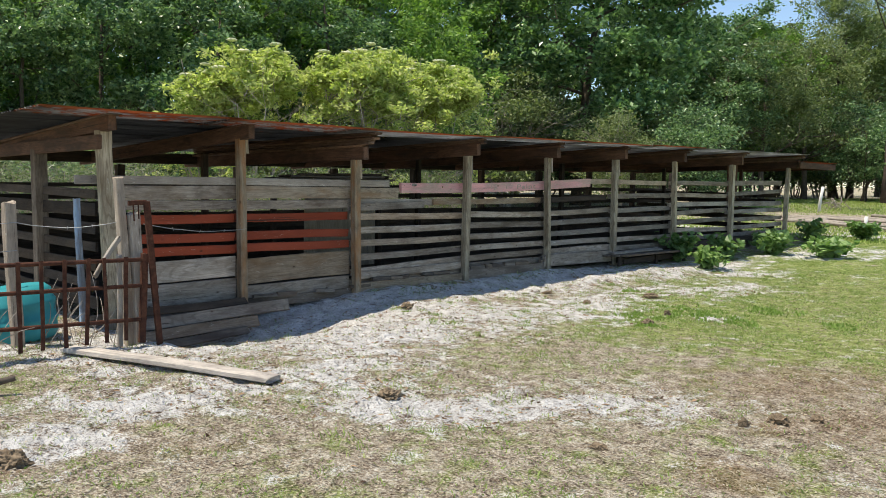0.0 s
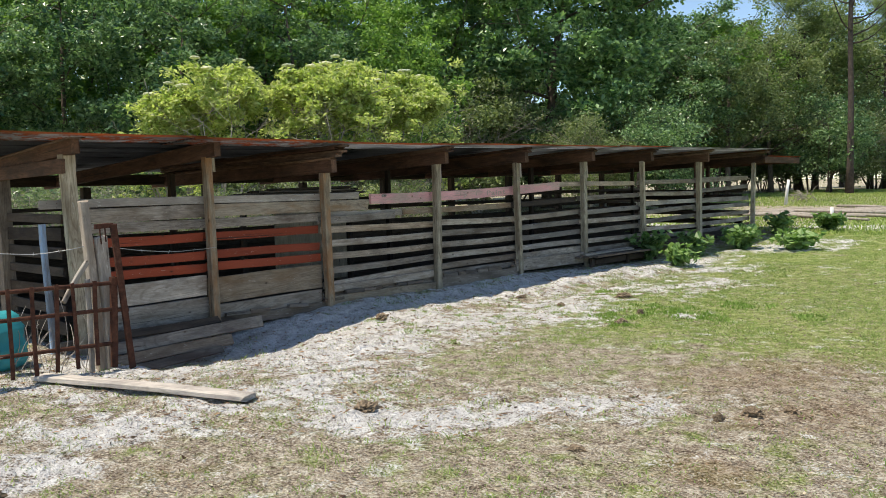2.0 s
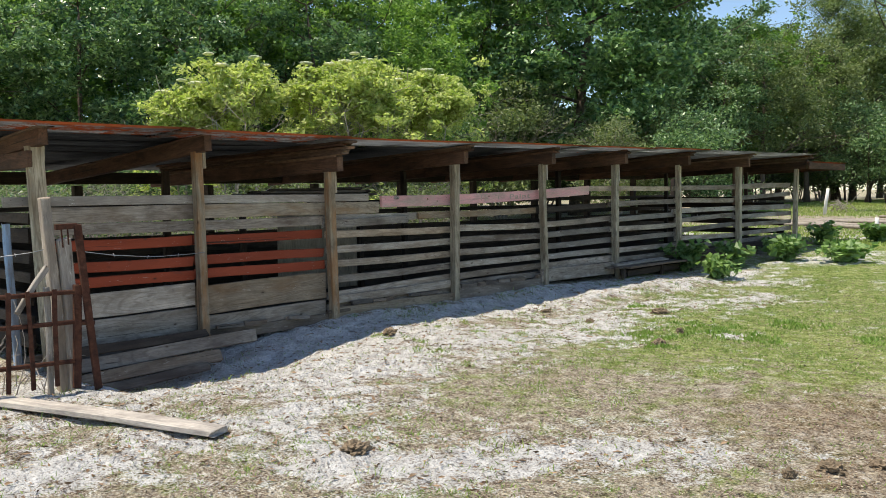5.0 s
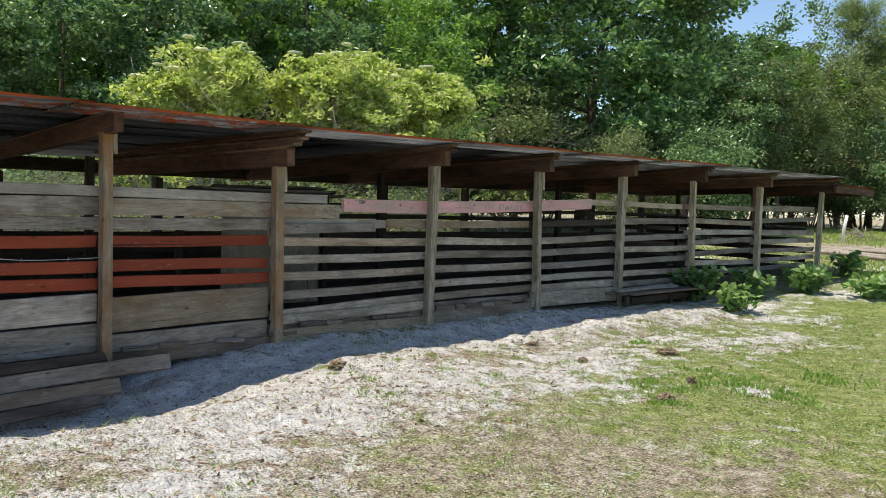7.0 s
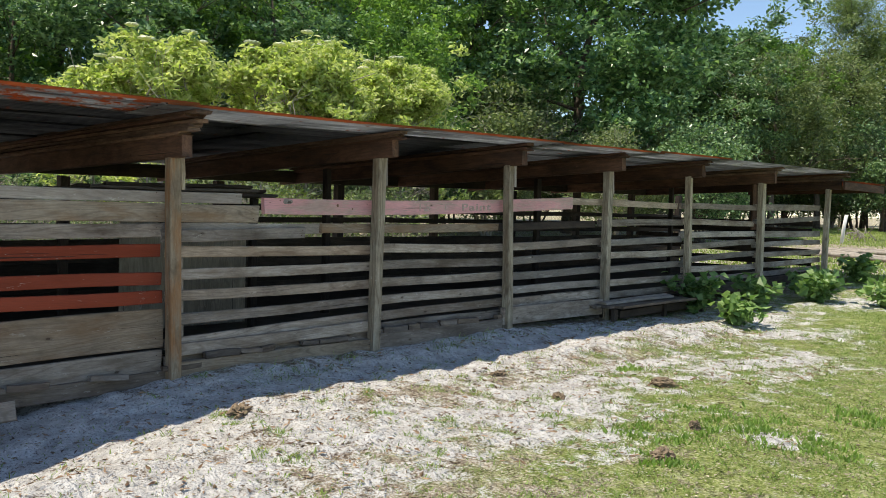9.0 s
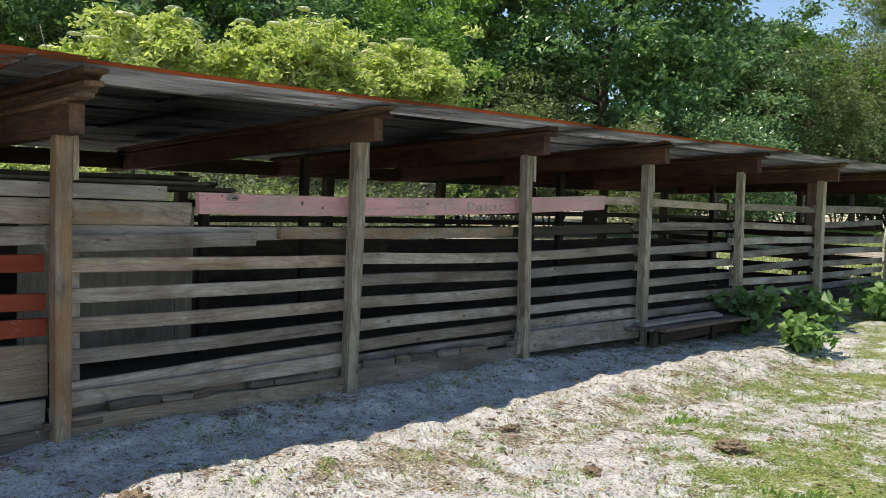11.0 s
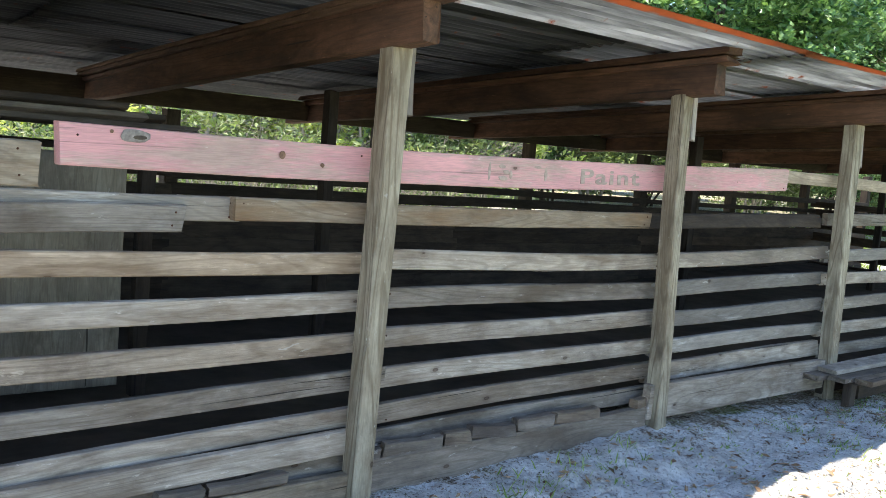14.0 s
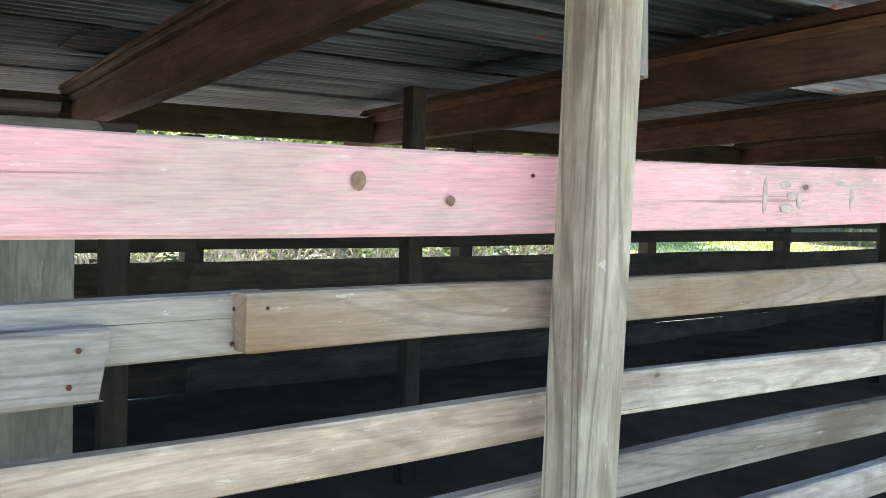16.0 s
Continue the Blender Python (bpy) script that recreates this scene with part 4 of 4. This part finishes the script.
def tree(name, seed, height, spread, low, leaves, size, mat, label, bark=BARK, trunk=0.2, lobes=34, long=1.05, clump=0.26, stems=1, fill=0.55, lobe=(0.16, 0.36), crest=0.72):
    """A tree or shrub at the origin: trunk with limbs, and a crown of leaf clumps round uneven lobes."""
    rng = np.random.default_rng(seed)
    ob = empty(name, Matrix(), label, "shrub" if "shrub" in name or "bush" in name else "tree")
    bm, tips = bmesh.new(), []
    for s in range(stems):
        lean = Vector((rng.normal(0, 0.05 + 0.22 * (stems > 1)), rng.normal(0, 0.05 + 0.22 * (stems > 1)), 1)).normalized()
        n = 6
        pts = [Vector((rng.normal(0, 0.1 * (stems > 1)), rng.normal(0, 0.1 * (stems > 1)), -0.3))]
        for k in range(n):
            pts.append(pts[-1] + (lean + Vector(rng.normal(0, 0.06, 3))) * height * 0.75 / n)
        tube_bm(pts, [trunk * (1 - 0.13 * k) * (1.25 if k == 0 else 1) for k in range(n + 1)], 9, bm)
        for k in range(2, n + 1):
            for b in range(2):
                a = rng.uniform(0, 6.28)
                limb_bm(bm, pts[k], Vector((math.cos(a), math.sin(a), rng.uniform(0.1, 0.9))).normalized(), spread * rng.uniform(0.45, 0.85), trunk * 0.4 * (1 - 0.1 * k), 1, rng, tips)
    part("trunk", bm, bark, ob)
    tips = np.array([tuple(t) for t in tips])
    mid, half = (height + low) / 2, (height - low) / 2
    d = rng.normal(size=(lobes, 3))
    d /= np.linalg.norm(d, axis=1)[:, None]
    centres = d * np.array([spread * 0.72, spread * 0.72, half * 0.78]) * rng.uniform(0.35, 1.0, (lobes, 1)) ** 0.5 + np.array([0, 0, mid])
    radii = rng.uniform(*lobe, lobes) * spread
    per = 40
    nc = leaves // per
    pick = rng.integers(0, lobes, nc)
    u = rng.normal(size=(nc, 3))
    u /= np.linalg.norm(u, axis=1)[:, None]
    top = rng.random(nc) < crest
    u[top, 2] = np.abs(u[top, 2]) * 0.9 + 0.1
    cc = centres[pick] + u * radii[pick][:, None] * (rng.uniform(0.25, 1.0, (nc, 1)) ** fill) * np.array([1, 1, 0.8])
    few = rng.integers(0, len(tips), nc // 6)
    cc[: len(few)] = tips[few] + rng.normal(0, 0.25, (len(few), 3))
    c = np.repeat(cc, per, 0) + rng.normal(0, clump, (nc * per, 3)) * np.array([1, 1, 0.55])
    c[:, 2] = np.maximum(c[:, 2], 0.15)
    v, f = sprays(c, rng.uniform(0.6, 1.25, len(c)) * size, rng, long, 0.35, 0.35)
    raw_mesh("crown", v.tolist(), f.tolist(), mat, ob)
    return ob, cc


def plant_at(ob, az, dist, turn=0.0, size=1.0, tall=1.0):
    x, y = -dist * math.cos(radians(az)), dist * math.sin(radians(az))
    m = pose(x, y, lie(x, y) - 0.1, 0, 0, turn) @ Matrix.Diagonal((size, size, size * tall, 1))
    return m


OAK = "broad dark green oak tree at the wood's edge"
kinds = [tree("oak_tree", 11, 14.0, 5.0, 0.8, 14500, 0.25, OAK_LEAF, OAK)[0], tree("oak_tree", 12, 15.0, 4.6, 1.5, 14000, 0.24, OAK_LEAF, OAK, lobes=32)[0],
         tree("maple_tree", 13, 14.0, 4.8, 1.0, 13500, 0.26, MAPLE_LEAF, "fresh green broadleaf tree in the wood", lobes=34)[0],
         tree("grey_tree", 14, 13.0, 4.4, 0.8, 14000, 0.20, DUSK_LEAF, "dull grey-green tree hung with bare twigs", lobes=32, clump=0.36)[0]]
big, _ = tree("oak_tree", 21, 16.0, 7.6, 0.3, 58000, 0.27, BIG_LEAF, "large round dark green oak tree", trunk=0.35, lobes=110, clump=0.30, lobe=(0.14, 0.30))
big.matrix_basis = plant_at(big, 54.6, 43)
rng = np.random.default_rng(5)
used = set()


def put(kind, az, dist, size, tall=1.0):
    ob = kinds[kind]
    m = plant_at(ob, az, dist, rng.uniform(0, 360), size, tall)
    if kind in used:
        c = copy_thing(ob, m)
        c.matrix_basis = m
    else:
        used.add(kind)
        ob.matrix_basis = m
    ob["group"] = "trees of the wood"


for az in np.arange(2, 46, 4.6):                      # front of the wood, behind the shed
    put(int(rng.choice([0, 1, 0, 1, 2])), az + rng.uniform(-1, 1), rng.uniform(31, 35), rng.uniform(0.62, 0.78))
for az in np.arange(-2, 46.5, 4.4):
    put(int(rng.choice([0, 1, 2])), az, rng.uniform(39, 45), rng.uniform(0.88, 1.05))
for az in np.arange(0, 64, 4.2):
    put(int(rng.choice([0, 1])), az, rng.uniform(53, 59), rng.uniform(1.1, 1.3) if az < 42 else 0.95)
for az, d, k, s, h in ((63.2, 50, 0, 0.76, 1.0), (65.2, 57, 2, 0.84, 1.0), (66, 52, 3, 0.84, 1.0), (68.5, 58, 3, 0.92, 1.0), (71.0, 66, 3, 1.2, 1.0), (74, 72, 3, 1.15, 1.0), (77, 74, 0, 1.0, 1.0), (80, 74, 3, 1.0, 1.0), (83, 72, 1, 1.0, 1.0), (64, 62, 1, 0.90, 1.0), (67, 72, 2, 1.06, 1.0),
                       (69.5, 80, 0, 1.0, 1.0), (72.5, 84, 0, 1.25, 1.0), (76, 86, 2, 1.2, 1.0), (79, 88, 0, 1.2, 1.0), (62, 75, 1, 1.0, 1.0), (87, 74, 3, 1.0, 1.0)):
    put(k, az, d, s, h)

# bright elder shrubs behind the shed, with flat white flower heads
def flower(p, r, seed):
    bm = bmesh.new()
    bmesh.ops.create_icosphere(bm, subdivisions=3, radius=1.0)
    for v in bm.verts:
        k = 1 + 0.3 * noise.noise(v.co * 4 + Vector((seed, 0, 0)))
        v.co = Vector((p[0] + v.co.x * r * k, p[1] + v.co.y * r * k, p[2] + v.co.z * r * 0.3 * k))
    return bm


for az, d, seed, h, sp in ((33.0, 24.0, 31, 5.3, 1.6), (30.4, 24.4, 34, 4.5, 1.2), (38.8, 25.0, 32, 5.3, 1.7), (42.0, 24.6, 35, 5.3, 1.8), (45.4, 26.0, 33, 5.1, 1.5)):
    ob, cc = tree("elder_shrub", seed, h, sp, 3.0, 16000 if az > 36 else 11000, 0.12, SHRUB_LEAF, "bright yellow-green flowering elder shrub with bare twigs", DEAD, 0.045, 46, 1.45, 0.13, 7, 0.5, (0.07, 0.24), 0.75)
    r2 = np.random.default_rng(seed)
    top = cc[np.argsort(-cc[:, 2])[:60]]
    for k, p in enumerate(top[r2.choice(len(top), 8, False)]):
        part("flower_head", flower(p + np.array([0, 0, 0.22]), r2.uniform(0.12, 0.2), k + seed), BLOOM, ob, "flat creamy white flower head")
    for k in range(9):
        a, p = r2.uniform(0, 6.28), Vector(top[r2.integers(0, len(top))]) * 0.8
        way = Vector((math.cos(a) * 0.6, math.sin(a) * 0.6, r2.uniform(0.3, 1.0)))
        line = [p]
        for j in range(5):
            way = (way + Vector(r2.normal(0, 0.3, 3))).normalized()
            line.append(line[-1] + way * r2.uniform(0.2, 0.34))
        part("bare_twig", tube_bm(line, [0.02, 0.018, 0.015, 0.012, 0.009, 0.006], 5), DEAD, ob, "bare pale twig")
    ob.matrix_basis = plant_at(ob, az, d)
    ob["group"] = "elder shrubs"
# undergrowth below the trees
low, _ = tree("bush", 41, 2.6, 1.7, 0.1, 5200, 0.15, OAK_LEAF, "dark green undergrowth bush", BARK, 0.04, 16, 1.4, 0.3, 4)
low2, _ = tree("bush", 42, 3.0, 1.6, 0.1, 2800, 0.14, DUSK_LEAF, "tangled grey-green undergrowth bush", DEAD, 0.04, 16, 1.5, 0.3, 6)
low3, _ = tree("bush", 43, 5.6, 3.0, 0.1, 13000, 0.16, OAK_LEAF, "dense dark green thicket under the trees", BARK, 0.06, 30, 1.1, 0.3, 5)
low4, _ = tree("bush", 44, 5.2, 2.9, 0.1, 11000, 0.14, DUSK_LEAF, "tangled grey-green thicket under the trees", DEAD, 0.06, 30, 1.2, 0.3, 7)
tangle, _ = tree("bush", 46, 3.0, 1.5, 0.3, 900, 0.10, DUSK_LEAF, "tangle of bare pale twigs behind the shed", DEAD, 0.03, 14, 1.4, 0.35, 9)
for k, az in enumerate(np.arange(9, 46, 2.6)):
    d = rng.uniform(19.5, 22.5)
    m = plant_at(tangle, az, d, rng.uniform(0, 360), rng.uniform(0.6, 0.95))
    if k == 0:
        tangle.matrix_basis = m
    else:
        copy_thing(tangle, m).matrix_basis = m
tangle["group"] = "bare tangles"
first = {id(low): True, id(low2): True, id(low3): True, id(low4): True}
for az, d in [(a + rng.uniform(-0.8, 0.8), rng.uniform(24, 29)) for a in np.arange(3, 46, 2.6)] + [(a, rng.uniform(36, 47)) for a in np.arange(2, 64, 2.4)] + [(a, rng.uniform(56, 70)) for a in np.arange(58, 90, 1.25)]:
    ob = (low if rng.random() < 0.2 else low2) if d < 34 else (low3 if rng.random() < 0.6 else low4)
    m = plant_at(ob, az, d, rng.uniform(0, 360), rng.uniform(0.8, 1.2))
    if first.pop(id(ob), None):
        ob.matrix_basis = m
    else:
        copy_thing(ob, m).matrix_basis = m
    ob["group"] = "undergrowth"


def pine(az, d, height, bare, seed, leaves):
    r = np.random.default_rng(seed)
    ob = empty("pine_tree", plant_at(None, az, d), "tall pine with a bare lower trunk", "tree", "pines")
    bm = bmesh.new()
    tube_bm([(0.05 * math.sin(k), 0.04 * math.cos(2 * k), height * k / 10 - 0.3) for k in range(11)], [0.27 if k == 0 else 0.195 * (1 - 0.07 * k) for k in range(11)], 12, bm)
    part("trunk", bm, PINE_BARK, ob)
    tips = []
    for k in range(46):
        z = bare + (height - bare) * (k / 46) ** 0.9
        a = r.uniform(0, 6.28)
        reach = (1 - 0.65 * k / 46) * r.uniform(1.6, 3.4)
        pts = [Vector((0, 0, z))]
        for j in range(5):
            pts.append(pts[-1] + Vector((math.cos(a) * reach / 5, math.sin(a) * reach / 5, reach * (0.02 + 0.06 * j) + r.normal(0, 0.05))))
        part("branch", tube_bm(pts, [0.055, 0.048, 0.04, 0.03, 0.022, 0.012], 5), PINE_BARK, ob)
        if k > 7 * (bare > 5):
            tips += [tuple(p) for p in pts[2:]]
    tips = np.array(tips)
    c = np.repeat(tips[r.integers(0, len(tips), leaves // 30)], 30, 0) + r.normal(0, 0.28, (leaves // 30 * 30, 3))
    v, f = sprays(c, r.uniform(0.2, 0.36, len(c)), r, 1.4, 0.1, 0.1)
    v = v.reshape(-1, 4, 3)
    mid = (v[:, 1] + v[:, 3]) / 2
    v[:, 1], v[:, 3] = mid + (v[:, 1] - mid) * 0.18, mid + (v[:, 3] - mid) * 0.18
    raw_mesh("crown", v.reshape(-1, 3).tolist(), f.tolist(), NEEDLE, ob)


pine(72.9, 54, 21, 8.5, 3, 9000)
pine(70.0, 66, 14.5, 6.0, 4, 16000)
pine(74.8, 70, 17.0, 7.0, 8, 16000)


# ---- weeds against the far end of the shed ----
def weed(x, y, r, h, leaves, seed):
    g = np.random.default_rng(seed)
    ob = empty("weed_clump", pose(x, y, lie(x, y)), "leafy bright green weed clump growing at the shed foot", "weed", "weed clumps")
    bm = bmesh.new()
    pts = []
    for k in range(20):
        a, reach, up = g.uniform(0, 6.28), r * g.uniform(0.3, 1.0), h * g.uniform(0.6, 1.0)
        line = [Vector((math.cos(a) * reach * f, math.sin(a) * reach * f, -0.03 + up * (1 - (1 - f) ** 1.6))) for f in (0, 0.25, 0.5, 0.75, 1)]
        tube_bm(line, [0.008, 0.007, 0.006, 0.005, 0.003], 5, bm)
        pts += [tuple(p) for p in line[1:]]
    part("stems", bm, WEED_LEAF, ob)
    pts = np.array(pts)
    c = pts[g.integers(0, len(pts), leaves)] + g.normal(0, 0.055, (leaves, 3))
    c[:, 2] = np.maximum(c[:, 2], 0.03)
    v, f = sprays(c, g.uniform(0.09, 0.19, leaves), g, 1.1, 0.5, 0.55)
    q = v.reshape(-1, 4, 3)
    q[:, 1] += (q[:, 1] - q[:, 3]) * 0.22
    q[:, 3] += (q[:, 3] - q[:, 1]) * 0.18
    raw_mesh("leaves", q.reshape(-1, 3).tolist(), f.tolist(), WEED_LEAF, ob)


for k, (x, y, r, h, n) in enumerate(((-8.42, 15.3, 0.42, 0.62, 120), (-7.55, 14.9, 0.34, 0.36, 100), (-8.1, 16.7, 0.4, 0.5, 90), (-7.75, 18.2, 0.45, 0.5, 140), (-6.7, 18.4, 0.5, 0.42, 150), (-8.35, 21.7, 0.4, 0.5, 160), (-7.6, 23.2, 0.45, 0.5, 160), (-8.2, 19.2, 0.4, 0.4, 140))):
    weed(x, y, r, h, int(n * 2.1), 60 + k)

# ---- far field beyond the shed ----
pole = mesh_ob("white_pole", tube_bm([(0, 0, -0.2), (0.06, 0.02, 0.6), (0.13, 0.04, 1.12)], [0.07, 0.066, 0.062], 12), WHITE, None, "", pose(-14.4, 38.2, lie(-14.4, 38.2)))
tagged(pole, "leaning white painted pole standing in the grass", "pole")
stake = mesh_ob("white_stake", tube_bm([(0, 0, -0.1), (0.02, 0, 0.34)], [0.06, 0.055], 9), WHITE, None, "", pose(-9.6, 29.5, lie(-9.6, 29.5)))
tagged(stake, "short white stake in the grass", "stake")
heap = empty("brush_heap", pose(-14.6, 40.6, lie(-14.6, 40.6)), "small heap of grey cut branches", "branches")
for k in range(26):
    a, l = rng.uniform(0, 6.28), rng.uniform(0.25, 0.6)
    p = Vector((rng.normal(0, 0.25), rng.normal(0, 0.25), rng.uniform(0.02, 0.4)))
    q = p + Vector((math.cos(a) * l, math.sin(a) * l, rng.uniform(0, 0.5)))
    part("branch", tube_bm([p, (p + q) / 2 + Vector((0, 0, 0.06)), q], [0.02, 0.016, 0.008], 6), DEAD, heap)
for k in range(46):
    x, y = rng.uniform(-13.8, -4.0), rng.uniform(29.5, 37.0)
    l, a = rng.uniform(2.0, 4.5), rng.uniform(-0.25, 0.25) + 1.2
    dx, dy = math.sin(a) * l, -math.cos(a) * l
    log = mesh_ob("pole_log", tube_bm([(0, 0, 0), (dx * 0.5, dy * 0.5, 0.02), (dx, dy, 0)], [0.06, 0.055, 0.04], 8), DEAD, None, "", pose(x, y, lie(x, y) + 0.05))
    tagged(log, "long grey bare pole lying on the ground", "log", "poles lying in the field")
for k in range(16):
    x, y = -27 + 2.6 * k, 66.0 + 0.35 * k
    tagged(mesh_ob("far_fence_post", tube_bm([(0, 0, -0.2), (0.01, 0.02, 1.35)], [0.07, 0.06], 8), DEAD if k % 3 else WHITE, None, "", pose(x, y, lie(x, y))), "weathered post of a far field fence", "fence post", "far field fence")


# ---- grass, litter ----
def scatter(name, count, seed, box, want, low, high, broad, mat, label, lay=0.0):
    g = np.random.default_rng(seed)
    x, y = g.uniform(box[0], box[1], count), g.uniform(box[2], box[3], count)
    keep = []
    for i in range(count):
        s = sand_at(x[i], y[i])
        if want(x[i], y[i], s) > g.random():
            keep.append((x[i], y[i], lie(x[i], y[i]) + bump_at(x[i], y[i], s)))
    p = np.array(keep)
    n = len(p)
    a, h = g.uniform(0, 6.283, n), g.uniform(low, high, n)
    w = g.uniform(0.6, 1.3, n) * broad
    side = np.stack([np.cos(a), np.sin(a), np.zeros(n)], 1) * w[:, None]
    b = g.uniform(0, 6.283, n)
    tilt = g.uniform(0.15, 0.75, n) + lay
    tip = np.stack([np.cos(b) * np.sin(tilt), np.sin(b) * np.sin(tilt), np.cos(tilt)], 1) * h[:, None]
    p[:, 2] -= 0.003
    v = np.stack([p - side, p + side, p + tip * 0.55 + side * 0.7, p + tip, p + tip * 0.55 - side * 0.7], 1)
    v[:, 3, 2] -= h * 0.15 * (1 - lay)
    ob = raw_mesh(name, v.reshape(-1, 3).tolist(), np.arange(5 * n).reshape(-1, 5).tolist(), mat)
    tagged(ob, label, "grass", kind="stuff")


def clumps(x, y):
    return smooth(-0.18, 0.35, noise.noise((x * 0.9, y * 0.9, 11))) * 0.5 + smooth(0.0, 0.3, noise.noise((x * 4.3, y * 4.3, 21))) * 0.9


def worn(x, y):
    return 1 - 0.8 * smooth(0.3, 0.7, spread_at(BROWNS, x, y))


scatter("green_grass", 520000, 1, (-8.6, 1.2, 1.5, 24), lambda x, y, s: (1 - 0.85 * smooth(0.3, 0.85, s)) * clumps(x, y) * lush(x, y) * worn(x, y) + 0.05 * clumps(x * 1.7, y * 1.7), 0.014, 0.045, 0.0042, GRASS, "short patchy green mown grass", 0.3)
scatter("dry_grass", 190000, 2, (-8.6, 1.2, 1.5, 20), lambda x, y, s: (1 - smooth(0.3, 0.85, s)) * (0.75 - 0.4 * lush(x, y)), 0.012, 0.04, 0.003, STRAW, "short dry straw-coloured grass", 0.6)
scatter("brown_leaves", 34000, 6, (-6.5, 0.0, 1.0, 10.0), lambda x, y, s: 0.9 * smooth(0.15, 0.6, spread_at(BROWNS, x, y) + 0.4 * noise.noise((x * 2, y * 2, 5))), 0.012, 0.035, 0.006, RUSSET, "dead brown leaves on bare soil", 0.8)
scatter("tall_grass", 36000, 3, (-8.7, -3.0, 3.0, 24), lambda x, y, s: smooth(0.24, 0.45, noise.noise((x * 2.3, y * 2.3, 31))) * (1.0 if y > 8 or x > -6.5 else 0.4), 0.03, 0.10, 0.0035, GRASS, "taller grass tufts on the sand", 0.15)
scatter("sand_tufts", 110000, 7, (-8.65, -5.2, 6.6, 15.5), lambda x, y, s: smooth(0.16, 0.42, noise.noise((x * 3.4, y * 3.4, 53))) * smooth(0.0, 0.3, noise.noise((x * 9, y * 9, 17)) + 0.15) * (0.35 + 0.65 * smooth(-8.2, -7.6, x)), 0.015, 0.06, 0.0038, GRASS, "small grass tufts scattered over the sand", 0.3)
WEEDY = ((-5.2, 9.9, 0.75), (-4.6, 9.8, 0.45), (-5.5, 9.2, 0.4), (-4.6, 10.9, 0.5), (-5.1, 8.7, 0.3), (-3.6, 10.4, 0.35), (-6.9, 11.2, 0.3))
scatter("low_weeds", 90000, 5, (-7.4, -3.0, 8.2, 11.8), lambda x, y, s: 0.35 * max(smooth(1.0, 0.2, math.hypot(x - a, y - b) / r) for a, b, r in WEEDY) * smooth(-0.15, 0.25, noise.noise((x * 5, y * 5, 41))), 0.025, 0.07, 0.010, LOW_LEAF, "patches of low bright green broadleaf weeds")
scatter("field_grass", 130000, 4, (-22.0, 6.0, 22, 62), lambda x, y, s: 0.12 if 29.3 < y < 37.3 and x < -3 else 0.9, 0.05, 0.12, 0.016, GRASS, "green grass of the far field")


def litter():
    g = np.random.default_rng(9)
    c = []
    for _ in range(80000):
        x, y = g.uniform(-8.3, 1.0), g.uniform(1.6, 16)
        s = sand_at(x, y)
        if g.random() < 0.9 - 0.75 * s:
            c.append((x, y, lie(x, y) + bump_at(x, y, s) + 0.008))
    c = np.array(c)
    v, f = sprays(c, g.uniform(0.006, 0.024, len(c)), g, 1.4, 0.5, 0.85)
    tagged(raw_mesh("leaf_litter", v.tolist(), f.tolist(), STRAW), "scattered dry brown and pale leaves", "leaves", kind="stuff")


litter()


def chips():
    """Bits of bark and broken twig on the sand."""
    g = np.random.default_rng(19)
    c = []
    for _ in range(16000):
        x, y = g.uniform(-8.65, -3.0), g.uniform(2.5, 15)
        s = sand_at(x, y)
        if s > 0.35 and g.random() < 0.5:
            c.append((x, y, lie(x, y) + bump_at(x, y, s) + 0.006))
    c = np.array(c)
    v, f = sprays(c, g.uniform(0.008, 0.04, len(c)), g, 1.8, 0.6, 0.8)
    tagged(raw_mesh("bark_chips", v.tolist(), f.tolist(), RUSSET), "dark bits of bark and twig on the sand", "debris", kind="stuff")


chips()
